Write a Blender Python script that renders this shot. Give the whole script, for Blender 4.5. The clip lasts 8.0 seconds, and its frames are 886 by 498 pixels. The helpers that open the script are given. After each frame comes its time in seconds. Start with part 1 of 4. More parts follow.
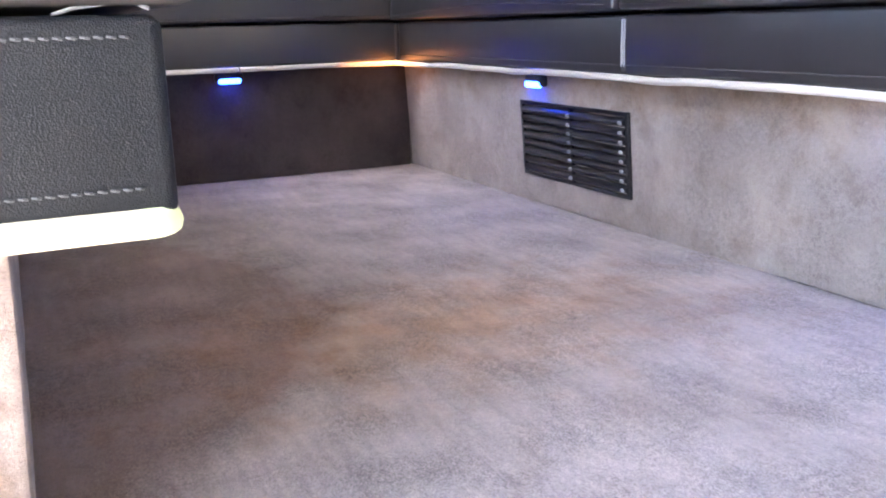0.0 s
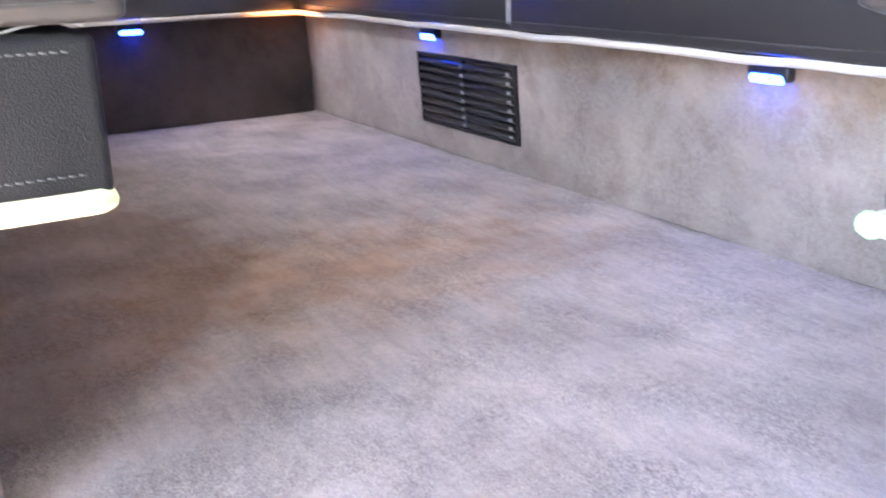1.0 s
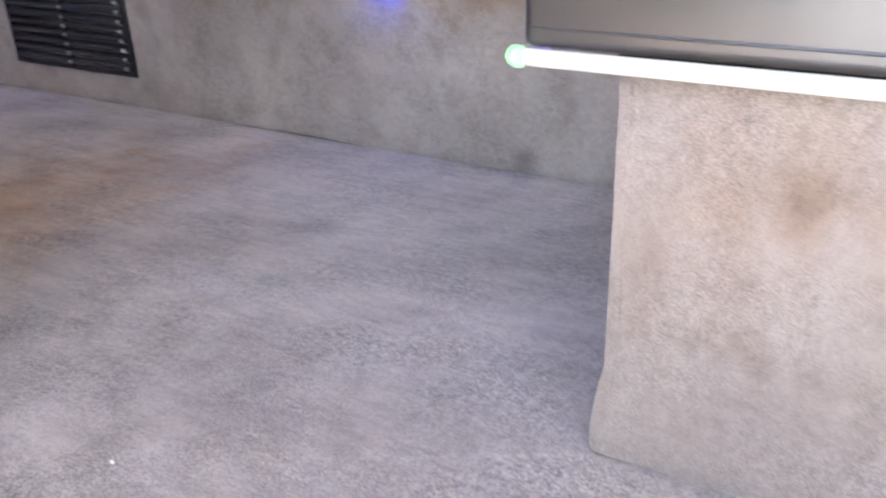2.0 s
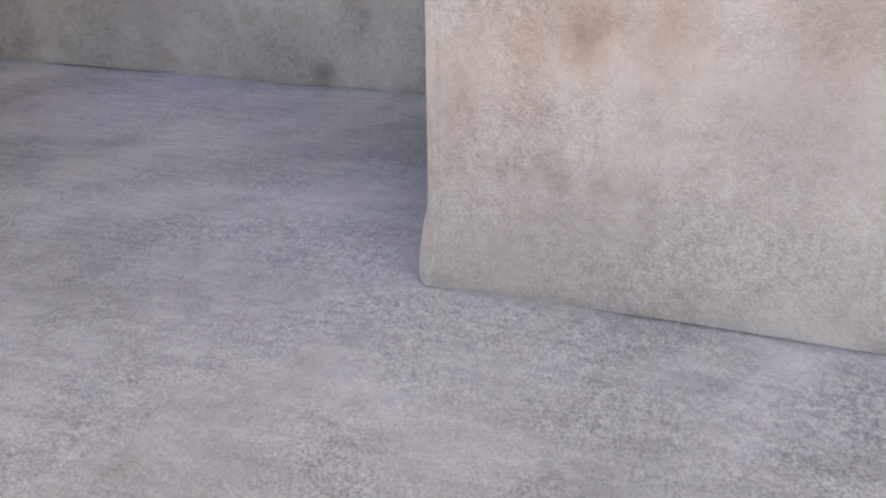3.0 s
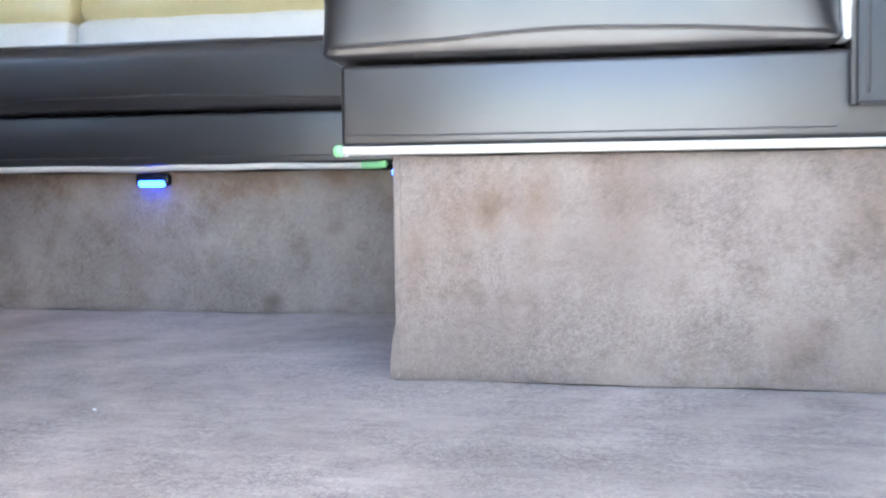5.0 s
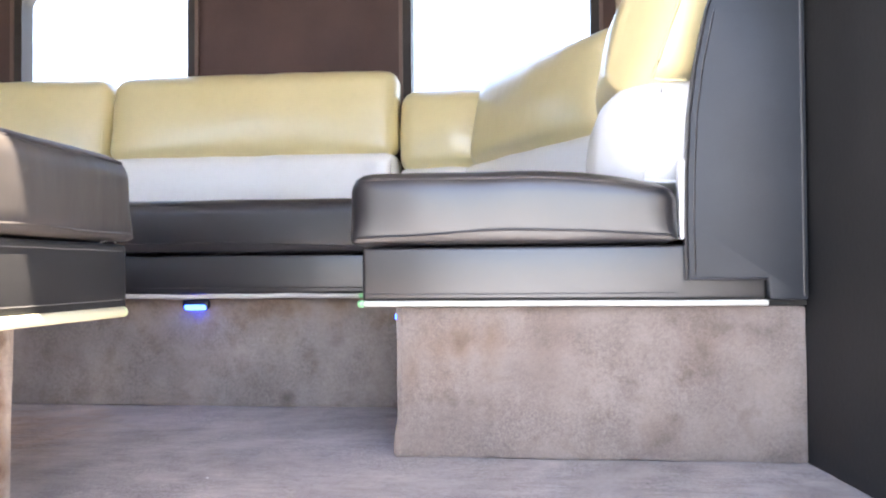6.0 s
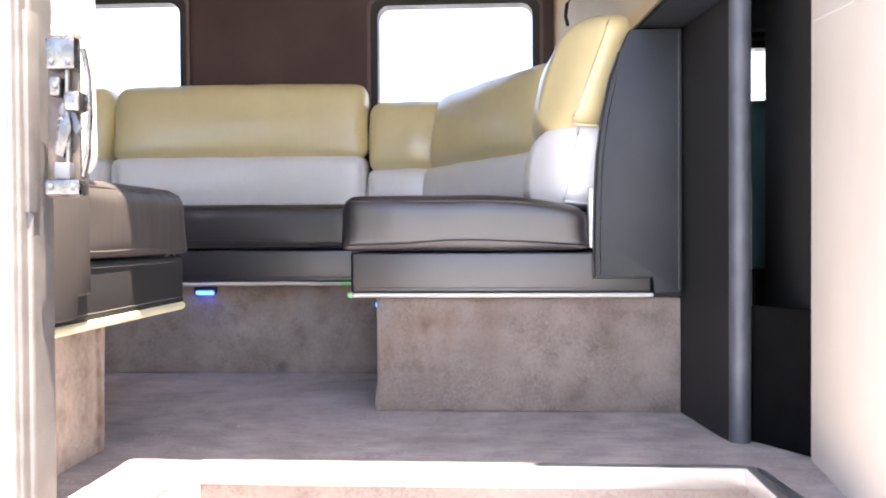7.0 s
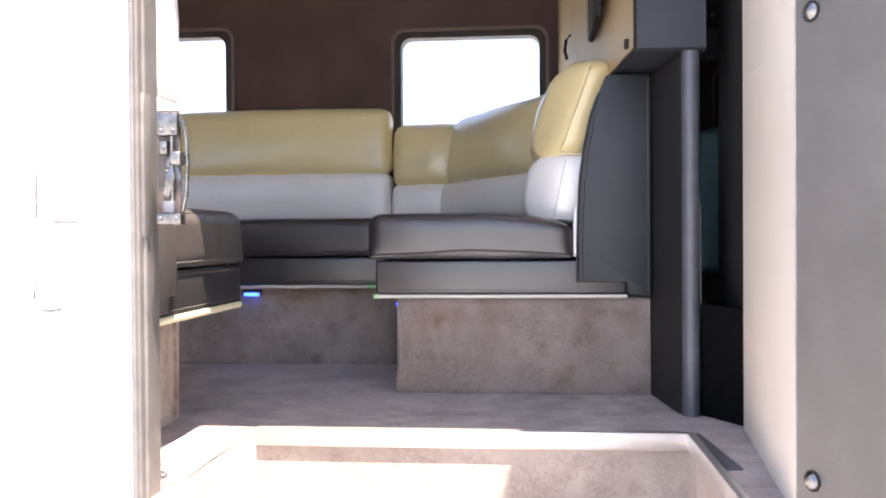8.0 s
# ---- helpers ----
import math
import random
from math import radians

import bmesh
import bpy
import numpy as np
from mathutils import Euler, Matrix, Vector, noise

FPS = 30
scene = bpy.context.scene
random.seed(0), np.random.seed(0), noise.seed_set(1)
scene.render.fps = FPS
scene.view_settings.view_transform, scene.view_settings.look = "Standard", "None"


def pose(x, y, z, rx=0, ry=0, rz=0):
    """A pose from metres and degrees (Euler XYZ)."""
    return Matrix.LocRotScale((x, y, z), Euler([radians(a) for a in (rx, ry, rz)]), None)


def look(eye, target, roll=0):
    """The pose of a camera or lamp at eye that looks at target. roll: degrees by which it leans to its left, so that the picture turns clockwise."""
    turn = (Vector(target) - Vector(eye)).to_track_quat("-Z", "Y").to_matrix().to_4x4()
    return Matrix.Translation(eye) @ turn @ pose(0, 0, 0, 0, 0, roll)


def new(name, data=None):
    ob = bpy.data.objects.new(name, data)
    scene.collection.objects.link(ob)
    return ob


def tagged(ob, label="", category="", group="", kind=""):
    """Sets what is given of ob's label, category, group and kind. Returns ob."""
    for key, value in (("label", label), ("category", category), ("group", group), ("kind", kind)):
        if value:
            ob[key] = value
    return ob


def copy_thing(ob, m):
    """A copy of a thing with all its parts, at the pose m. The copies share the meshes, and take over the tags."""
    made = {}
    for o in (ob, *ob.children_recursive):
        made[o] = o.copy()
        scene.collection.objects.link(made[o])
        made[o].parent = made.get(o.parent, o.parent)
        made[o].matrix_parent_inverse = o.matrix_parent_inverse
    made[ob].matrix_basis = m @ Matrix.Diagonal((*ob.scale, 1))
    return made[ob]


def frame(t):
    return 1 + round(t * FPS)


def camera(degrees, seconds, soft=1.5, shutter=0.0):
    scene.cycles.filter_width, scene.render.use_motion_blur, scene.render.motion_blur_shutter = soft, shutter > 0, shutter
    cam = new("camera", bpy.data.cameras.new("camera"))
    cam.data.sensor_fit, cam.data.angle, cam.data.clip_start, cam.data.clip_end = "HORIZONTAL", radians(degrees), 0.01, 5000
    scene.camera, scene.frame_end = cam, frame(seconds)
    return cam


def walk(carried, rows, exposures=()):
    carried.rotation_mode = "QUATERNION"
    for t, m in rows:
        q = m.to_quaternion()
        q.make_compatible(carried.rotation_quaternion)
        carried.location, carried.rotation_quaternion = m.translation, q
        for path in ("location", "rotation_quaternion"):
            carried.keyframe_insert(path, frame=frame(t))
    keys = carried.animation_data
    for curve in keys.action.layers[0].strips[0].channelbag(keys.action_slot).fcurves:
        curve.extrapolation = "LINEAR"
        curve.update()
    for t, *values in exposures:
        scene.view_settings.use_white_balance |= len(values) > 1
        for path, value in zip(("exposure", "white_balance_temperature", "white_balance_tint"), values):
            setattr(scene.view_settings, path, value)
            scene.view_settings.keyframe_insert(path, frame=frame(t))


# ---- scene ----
cam = camera(52.0, 8.0, 1.9, 0.25)
PATH = [
    (0, (0.103, -0.388, 0.358), (-1.657, 0.433, -0.123), -1.5),
    (0.5, (0.164, -0.394, 0.371), (-1.595, 0.403, -0.149), -2.1),
    (1, (0.206, -0.422, 0.403), (-1.428, 0.549, -0.218), -1.5),
    (1.5, (0.215, -0.467, 0.391), (-1.182, 0.799, -0.276), -0.3),
    (2, (0.208, -0.497, 0.359), (-0.826, 1.052, -0.371), -0.6),
    (2.2, (0.206, -0.532, 0.355), (-0.683, 1.091, -0.402), 0.2),
    (3.3, (0.232, -0.606, 0.283), (-0.339, 1.134, -0.522), -0.7),
    (3.5, (0.237, -0.629, 0.271), (-0.307, 1.142, -0.483), -0.5),
    (4, (0.24, -0.715, 0.267), (-0.253, 1.117, -0.364), -1.1),
    (4.5, (0.234, -0.83, 0.245), (-0.232, 1.059, -0.219), -2.1),
    (5, (0.242, -1.026, 0.218), (-0.109, 0.939, 0.096), -0.5),
    (5.2, (0.237, -1.14, 0.239), (-0.045, 0.839, 0.16), -1.0),
    (6.3, (0.274, -1.729, 0.348), (0.063, 0.259, 0.412), 0.0),
    (6.5, (0.27, -1.835, 0.363), (0.086, 0.156, 0.389), 0.3),
    (7, (0.287, -2.076, 0.403), (0.159, -0.081, 0.374), -0.3),
    (7.5, (0.319, -2.307, 0.415), (0.188, -0.311, 0.394), -0.6),
    (8, (0.369, -2.488, 0.426), (0.177, -0.498, 0.403), -0.4),
]
EXPOSURES = [(0.0, 5.16, 6550, 16), (0.5, 5.2, 6700, 16), (1.0, 5.14, 6700, 15), (1.5, 4.9, 6850, 14), (2.0, 4.32, 7050, 14), (2.2, 4.2, 7000, 12), (3.3, 3.92, 7000, 8), (3.5, 3.92, 7000, 8), (4.0, 4.10, 6850, 7), (4.5, 4.02, 6800, 9), (5.0, 4.09, 6500, 7), (6.5, 3.64, 7300, 21), (8.0, 2.82, 7250, 21)]
walk(cam, [(t, look(eye, target, roll)) for t, eye, target, roll in PATH], EXPOSURES)


# ---- light ----
SUN_WAY = Vector((-0.20, 0.295, -1.0)).normalized()
world = bpy.data.worlds.new("sky")
scene.world = world
world.use_nodes = True
wn = world.node_tree.nodes
sky = wn.new("ShaderNodeTexSky")
sky.sky_type, sky.sun_disc = "NISHITA", False
sky.sun_elevation = math.asin(-SUN_WAY.z)
sky.sun_rotation = math.atan2(-SUN_WAY.x, -SUN_WAY.y)
wn["Background"].inputs["Strength"].default_value = 0.085
world.node_tree.links.new(sky.outputs[0], wn["Background"].inputs["Color"])
sun_data = bpy.data.lights.new("sun", "SUN")
sun_data.energy, sun_data.angle, sun_data.color = 5.0, radians(0.53), (1.0, 0.91, 0.78)
sun = new("sun", sun_data)
sun.matrix_world = Matrix.Translation((1, -4, 8)) @ SUN_WAY.to_track_quat("-Z", "Y").to_matrix().to_4x4()


# ---- materials ----
def shader(name, rough=0.6, metal=0.0):
    m = bpy.data.materials.new(name)
    m.use_nodes = True
    b = m.node_tree.nodes["Principled BSDF"]
    b.inputs["Roughness"].default_value, b.inputs["Metallic"].default_value = rough, metal
    return m, m.node_tree.nodes, m.node_tree.links, b


def mix_noise(nodes, links, coord, scale, low, high, a=0.35, b=0.65, detail=5.0, stretch=None, rough=0.55):
    """Noise between two colours; returns the colour socket and the noise value."""
    t = nodes.new("ShaderNodeTexNoise")
    t.inputs["Scale"].default_value, t.inputs["Detail"].default_value, t.inputs["Roughness"].default_value = scale, detail, rough
    if stretch:
        mp = nodes.new("ShaderNodeMapping")
        mp.inputs["Scale"].default_value = stretch
        mp.inputs["Rotation"].default_value = (0, 0, 0.5)
        links.new(coord, mp.inputs["Vector"])
        coord = mp.outputs[0]
    links.new(coord, t.inputs["Vector"])
    r = nodes.new("ShaderNodeValToRGB")
    r.color_ramp.elements[0].position, r.color_ramp.elements[1].position = a, b
    r.color_ramp.elements[0].color, r.color_ramp.elements[1].color = (*low, 1), (*high, 1)
    links.new(t.outputs["Fac"], r.inputs["Fac"])
    return r.outputs["Color"], t.outputs["Fac"]


def blend(nodes, links, mode, fac, a, b):
    m = nodes.new("ShaderNodeMix")
    m.data_type, m.blend_type = "RGBA", mode
    m.inputs["Factor"].default_value = fac
    links.new(a, m.inputs["A"])
    links.new(b, m.inputs["B"])
    return m.outputs["Result"]


def bump(nodes, links, height, strength, distance, after=None):
    n = nodes.new("ShaderNodeBump")
    n.inputs["Strength"].default_value, n.inputs["Distance"].default_value = strength, distance
    links.new(height, n.inputs["Height"])
    if after:
        links.new(after, n.inputs["Normal"])
    return n.outputs[0]


def carpet_material(name, low, high, blotch=0.5, pile=0.6, weave=None, stains_and_shade=(), creases=0.0, brushed=0.0):
    """Plush carpet. Marks on it are (place, radius, colour it multiplies): stains, and painted light and shade."""
    m, n, l, b = shader(name, 0.95)
    co = n.new("ShaderNodeTexCoord").outputs["Object"]
    base, _ = mix_noise(n, l, co, 5.0, low, high, 0.36, 0.64, 6.0)
    nap, napv = mix_noise(n, l, co, 5.5, (0.70, 0.69, 0.70), (1, 1, 1), 0.36, 0.6, 9.0, (1.0, 3.4, 1.0), 0.72)
    spot, sv = mix_noise(n, l, co, 16.0, (0.60, 0.56, 0.52), (1, 1, 1), 0.30, 0.46, 4.0)
    tuft, tv = mix_noise(n, l, co, 125.0, (0.66, 0.66, 0.67), (1, 1, 1), 0.36, 0.58, 5.0, None, 0.7)
    fibre, fv = mix_noise(n, l, co, 430.0, (0.38, 0.38, 0.39), (1, 1, 1), 0.37, 0.58, 4.0, weave, 0.75)
    c = blend(n, l, "MULTIPLY", 0.42, base, nap)
    c = blend(n, l, "MULTIPLY", blotch, c, spot)
    if brushed:
        # strokes of a brush along x
        stroke, _ = mix_noise(n, l, co, 13.0, (0.66, 0.66, 0.67), (1, 1, 1), 0.36, 0.60, 4.0, (0.9, 5.0, 1.0), 0.6)
        c = blend(n, l, "MULTIPLY", brushed, c, stroke)
        # small clumps where the tufts part
        clump, _ = mix_noise(n, l, co, 60.0, (0.52, 0.52, 0.53), (1, 1, 1), 0.30, 0.42, 6.0, None, 0.72)
        c = blend(n, l, "MULTIPLY", brushed, c, clump)
    for place, radius, tint, *more in stains_and_shade:
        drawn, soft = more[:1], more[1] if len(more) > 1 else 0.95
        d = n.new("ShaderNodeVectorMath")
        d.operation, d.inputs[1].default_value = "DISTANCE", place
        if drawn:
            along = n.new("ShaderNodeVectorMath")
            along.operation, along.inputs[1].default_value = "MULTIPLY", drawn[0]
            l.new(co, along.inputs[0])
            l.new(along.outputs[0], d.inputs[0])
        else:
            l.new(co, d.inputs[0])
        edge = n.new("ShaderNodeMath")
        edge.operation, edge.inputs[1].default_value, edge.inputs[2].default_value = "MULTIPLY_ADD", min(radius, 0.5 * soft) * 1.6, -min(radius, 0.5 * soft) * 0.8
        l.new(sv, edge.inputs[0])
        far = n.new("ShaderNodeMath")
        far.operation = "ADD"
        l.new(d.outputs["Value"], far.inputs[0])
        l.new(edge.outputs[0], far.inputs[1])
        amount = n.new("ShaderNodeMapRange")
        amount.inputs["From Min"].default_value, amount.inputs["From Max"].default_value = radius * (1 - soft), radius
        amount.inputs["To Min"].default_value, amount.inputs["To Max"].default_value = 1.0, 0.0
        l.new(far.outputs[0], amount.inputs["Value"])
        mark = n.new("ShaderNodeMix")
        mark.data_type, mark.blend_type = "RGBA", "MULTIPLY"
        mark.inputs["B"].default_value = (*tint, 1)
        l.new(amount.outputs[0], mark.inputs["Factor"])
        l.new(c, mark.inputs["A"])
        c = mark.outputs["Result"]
    # the pile stands up in some patches and lies flat in others
    lie = n.new("ShaderNodeTexNoise")
    lie.inputs["Scale"].default_value, lie.inputs["Detail"].default_value = 9.0, 5.0
    l.new(co, lie.inputs["Vector"])
    stand = n.new("ShaderNodeMapRange")
    stand.inputs["From Min"].default_value, stand.inputs["From Max"].default_value = 0.38, 0.62
    stand.inputs["To Min"].default_value, stand.inputs["To Max"].default_value = pile * 0.45, min(1.0, pile * 1.25)
    l.new(lie.outputs["Fac"], stand.inputs["Value"])
    for yarn in (tuft, fibre):
        weft = n.new("ShaderNodeMix")
        weft.data_type, weft.blend_type = "RGBA", "MULTIPLY"
        l.new(stand.outputs[0], weft.inputs["Factor"])
        l.new(c, weft.inputs["A"])
        l.new(yarn, weft.inputs["B"])
        c = weft.outputs["Result"]
    # thin combed creases in the pile, here and there
    bend = n.new("ShaderNodeMix")
    bend.data_type, bend.blend_type = "RGBA", "ADD"
    bend.inputs["Factor"].default_value = 0.10
    warp = n.new("ShaderNodeTexNoise")
    warp.inputs["Scale"].default_value = 14.0
    l.new(co, warp.inputs["Vector"])
    l.new(co, bend.inputs["A"])
    l.new(warp.outputs["Color"], bend.inputs["B"])
    cell = n.new("ShaderNodeTexVoronoi")
    cell.feature, cell.inputs["Scale"].default_value = "DISTANCE_TO_EDGE", 7.0
    l.new(bend.outputs["Result"], cell.inputs["Vector"])
    line = n.new("ShaderNodeValToRGB")
    line.color_ramp.elements[0].position, line.color_ramp.elements[1].position = 0.0, 0.014
    line.color_ramp.elements[0].color = (0.6, 0.6, 0.61, 1)
    l.new(cell.outputs["Distance"], line.inputs["Fac"])
    crease = n.new("ShaderNodeMix")
    crease.data_type, crease.blend_type = "RGBA", "MULTIPLY"
    some = n.new("ShaderNodeMapRange")
    some.inputs["From Min"].default_value, some.inputs["From Max"].default_value = 0.5, 0.64
    some.inputs["To Max"].default_value = creases
    l.new(napv, some.inputs["Value"])
    l.new(some.outputs[0], crease.inputs["Factor"])
    l.new(c, crease.inputs["A"])
    l.new(line.outputs["Color"], crease.inputs["B"])
    c = crease.outputs["Result"]
    l.new(c, b.inputs["Base Color"])
    l.new(bump(n, l, fv, 0.45, 0.003, bump(n, l, tv, 0.3, 0.006, bump(n, l, napv, 0.3, 0.008))), b.inputs["Normal"])
    b.inputs["Sheen Weight"].default_value, b.inputs["Sheen Roughness"].default_value = 0.2, 0.5
    b.inputs["Specular IOR Level"].default_value = 0.12
    return m


def vinyl_material(name, low, high, rough=0.42, grain=0.12, gloss=0.5, fold=0.22, pebbles=430.0, coat=0.0):
    m, n, l, b = shader(name, rough)
    b.inputs["Coat Weight"].default_value, b.inputs["Coat Roughness"].default_value = coat, rough * 0.8
    co = n.new("ShaderNodeTexCoord").outputs["Object"]
    base, bv = mix_noise(n, l, co, 4.0, low, high, 0.3, 0.7, 5.0)
    scuff, _ = mix_noise(n, l, co, 38.0, (0.86, 0.86, 0.86), (1, 1, 1), 0.28, 0.5, 6.0, None, 0.7)
    v = n.new("ShaderNodeTexVoronoi")
    v.feature, v.inputs["Scale"].default_value = "F1", pebbles
    l.new(co, v.inputs["Vector"])
    pebble = n.new("ShaderNodeValToRGB")
    pebble.color_ramp.elements[0].position, pebble.color_ramp.elements[1].position = 0.15, 0.75
    pebble.color_ramp.elements[0].color, pebble.color_ramp.elements[1].color = (1, 1, 1, 1), (0.45, 0.45, 0.46, 1)
    l.new(v.outputs["Distance"], pebble.inputs["Fac"])
    skin = blend(n, l, "MULTIPLY", 0.25, base, scuff)
    l.new(blend(n, l, "MULTIPLY", grain, skin, pebble.outputs["Color"]), b.inputs["Base Color"])
    w = n.new("ShaderNodeTexNoise")
    w.inputs["Scale"].default_value, w.inputs["Detail"].default_value = 12.0, 3.0
    drape = n.new("ShaderNodeMapping")
    drape.inputs["Scale"].default_value = (1.0, 1.0, 0.38)
    l.new(co, drape.inputs["Vector"])
    l.new(drape.outputs[0], w.inputs["Vector"])
    l.new(bump(n, l, v.outputs["Distance"], grain, 0.0012, bump(n, l, w.outputs["Fac"], fold, 0.008)), b.inputs["Normal"])
    rr = n.new("ShaderNodeMapRange")
    rr.inputs["To Min"].default_value, rr.inputs["To Max"].default_value = rough - 0.02, rough + (0.07 if rough > 0.3 else 0.03)
    l.new(w.outputs["Fac"], rr.inputs["Value"])
    l.new(rr.outputs[0], b.inputs["Roughness"])
    b.inputs["Specular IOR Level"].default_value = gloss
    return m


def paint_material(name, low, high, rough=0.5, metal=0.0, scale=6.0, relief=0.1, gloss=0.5):
    m, n, l, b = shader(name, rough, metal)
    b.inputs["Specular IOR Level"].default_value = gloss
    co = n.new("ShaderNodeTexCoord").outputs["Object"]
    base, bv = mix_noise(n, l, co, scale, low, high, 0.3, 0.7, 7.0)
    l.new(base, b.inputs["Base Color"])
    f = n.new("ShaderNodeTexNoise")
    f.inputs["Scale"].default_value, f.inputs["Detail"].default_value = scale * 14, 4.0
    l.new(co, f.inputs["Vector"])
    l.new(bump(n, l, f.outputs["Fac"], relief, 0.002), b.inputs["Normal"])
    rr = n.new("ShaderNodeMapRange")
    rr.inputs["To Min"].default_value, rr.inputs["To Max"].default_value = rough - 0.04, rough + 0.10
    l.new(bv, rr.inputs["Value"])
    l.new(rr.outputs[0], b.inputs["Roughness"])
    return m


def glow_material(name, colour, strength, body=(0.8, 0.8, 0.8)):
    m, n, l, b = shader(name, 0.35)
    b.inputs["Base Color"].default_value = (*body, 1)
    b.inputs["Emission Color"].default_value = (*colour, 1)
    b.inputs["Emission Strength"].default_value = strength
    return m


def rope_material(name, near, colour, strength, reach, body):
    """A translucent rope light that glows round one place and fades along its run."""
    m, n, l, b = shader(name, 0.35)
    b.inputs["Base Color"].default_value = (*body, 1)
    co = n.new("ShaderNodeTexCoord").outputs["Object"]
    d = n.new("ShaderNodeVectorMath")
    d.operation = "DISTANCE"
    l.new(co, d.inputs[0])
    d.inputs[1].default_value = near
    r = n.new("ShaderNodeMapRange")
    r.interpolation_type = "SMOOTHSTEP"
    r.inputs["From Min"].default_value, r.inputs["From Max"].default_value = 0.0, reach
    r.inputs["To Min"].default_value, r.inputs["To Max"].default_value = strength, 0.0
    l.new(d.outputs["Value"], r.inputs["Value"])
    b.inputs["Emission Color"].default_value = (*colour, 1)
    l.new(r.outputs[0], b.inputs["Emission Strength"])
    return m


def glass_material(name):
    m, n, l, b = shader(name, 0.02)
    b.inputs["Base Color"].default_value = (1, 1, 1, 1)
    b.inputs["Transmission Weight"].default_value = 1.0
    b.inputs["IOR"].default_value = 1.02
    return m


# First two patches paint warm bounce and bench shade, third dims the door light.
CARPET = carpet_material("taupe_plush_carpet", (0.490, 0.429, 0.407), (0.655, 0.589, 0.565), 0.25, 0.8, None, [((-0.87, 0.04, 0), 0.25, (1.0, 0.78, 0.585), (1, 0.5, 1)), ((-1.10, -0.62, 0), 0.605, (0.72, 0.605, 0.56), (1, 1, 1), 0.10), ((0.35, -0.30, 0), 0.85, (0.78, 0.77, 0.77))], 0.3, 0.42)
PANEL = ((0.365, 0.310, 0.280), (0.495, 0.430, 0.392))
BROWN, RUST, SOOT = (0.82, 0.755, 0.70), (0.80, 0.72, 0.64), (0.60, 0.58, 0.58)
# One dark spot near the foot; brown tints run towards the top edge.
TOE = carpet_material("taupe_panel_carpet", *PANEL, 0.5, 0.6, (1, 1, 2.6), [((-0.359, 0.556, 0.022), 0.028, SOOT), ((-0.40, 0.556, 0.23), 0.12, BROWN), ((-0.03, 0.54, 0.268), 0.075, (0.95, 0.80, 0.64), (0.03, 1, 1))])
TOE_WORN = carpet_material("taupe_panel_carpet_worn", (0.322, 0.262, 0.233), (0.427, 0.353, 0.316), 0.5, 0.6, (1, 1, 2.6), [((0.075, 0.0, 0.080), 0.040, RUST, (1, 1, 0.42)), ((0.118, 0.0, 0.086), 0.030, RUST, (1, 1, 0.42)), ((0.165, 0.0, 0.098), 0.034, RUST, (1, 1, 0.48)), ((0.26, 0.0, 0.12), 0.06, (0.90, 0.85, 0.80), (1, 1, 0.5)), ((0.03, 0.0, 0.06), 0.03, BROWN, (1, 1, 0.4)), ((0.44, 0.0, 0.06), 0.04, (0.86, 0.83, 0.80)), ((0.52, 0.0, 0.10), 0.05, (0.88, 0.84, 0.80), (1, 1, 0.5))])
# Soil marks by the corner; base lightened and warmed as sun bounce.
TOE_SOILED_LIT = carpet_material("taupe_panel_carpet_soiled_lit", (0.51, 0.425, 0.365), (0.65, 0.55, 0.475), 0.75, 0.62, (1, 1, 2.6), [((-0.462, -0.432, 0.012), 0.018, (0.62, 0.51, 0.43), (1, 1, 0.1))] + [((-0.462, -0.434, z), r * 1.05, (0.66, 0.55, 0.47)) for z, r in ((0.02, 0.016), (0.06, 0.012), (0.10, 0.017), (0.15, 0.012), (0.19, 0.016), (0.235, 0.013))])
# The same carpet darkened; the shade under the end bench is in its colour.
TOE_SHADED = carpet_material("shaded_panel_carpet", (0.066, 0.053, 0.050), (0.102, 0.083, 0.079), 0.6, 0.5, (1, 1, 2.6))
DARK = vinyl_material("charcoal_vinyl", (0.0165, 0.0150, 0.0170), (0.0240, 0.0220, 0.0248), 0.37, 0.05, 1.0, 0.2, coat=0.5)
# Lighter copy of the charcoal vinyl, with sunlight put into its colour.
LIT_VINYL = vinyl_material("sunlit_charcoal_vinyl", (0.042, 0.038, 0.0355), (0.060, 0.0545, 0.051), 0.42, 0.08, 0.8, 0.42)
CHARCOAL = vinyl_material("matt_charcoal_vinyl", (0.022, 0.0268, 0.034), (0.033, 0.0395, 0.049), 0.5, 0.12, 0.45)
PEBBLED = vinyl_material("pebbled_charcoal_vinyl", (0.019, 0.0195, 0.0205), (0.031, 0.0318, 0.0332), 0.42, 0.36, 0.22, pebbles=1000.0)
GOLD = vinyl_material("mustard_vinyl", (0.73, 0.61, 0.315), (0.80, 0.675, 0.37), 0.30, 0.03, 0.9, 0.4, coat=0.45)
PALE = vinyl_material("pale_grey_vinyl", (0.85, 0.85, 0.845), (0.89, 0.89, 0.885), 0.32, 0.03, 0.85, 0.36, coat=0.35)
LINING = vinyl_material("dark_brown_lining", (0.060, 0.031, 0.027), (0.084, 0.045, 0.039), 0.6, 0.15, 0.35)
BOUNCE_CEILING = carpet_material("pale_bounce_ceiling", (0.66, 0.62, 0.56), (0.74, 0.70, 0.64), 0.1)
BLACK = paint_material("black_panel", (0.016, 0.016, 0.017), (0.025, 0.025, 0.026), 0.55, 0, 8, 0.2, 0.25)
FRAME = paint_material("brown_black_frame", (0.020, 0.015, 0.013), (0.032, 0.024, 0.021), 0.5, 0, 12, 0.1, 0.3)
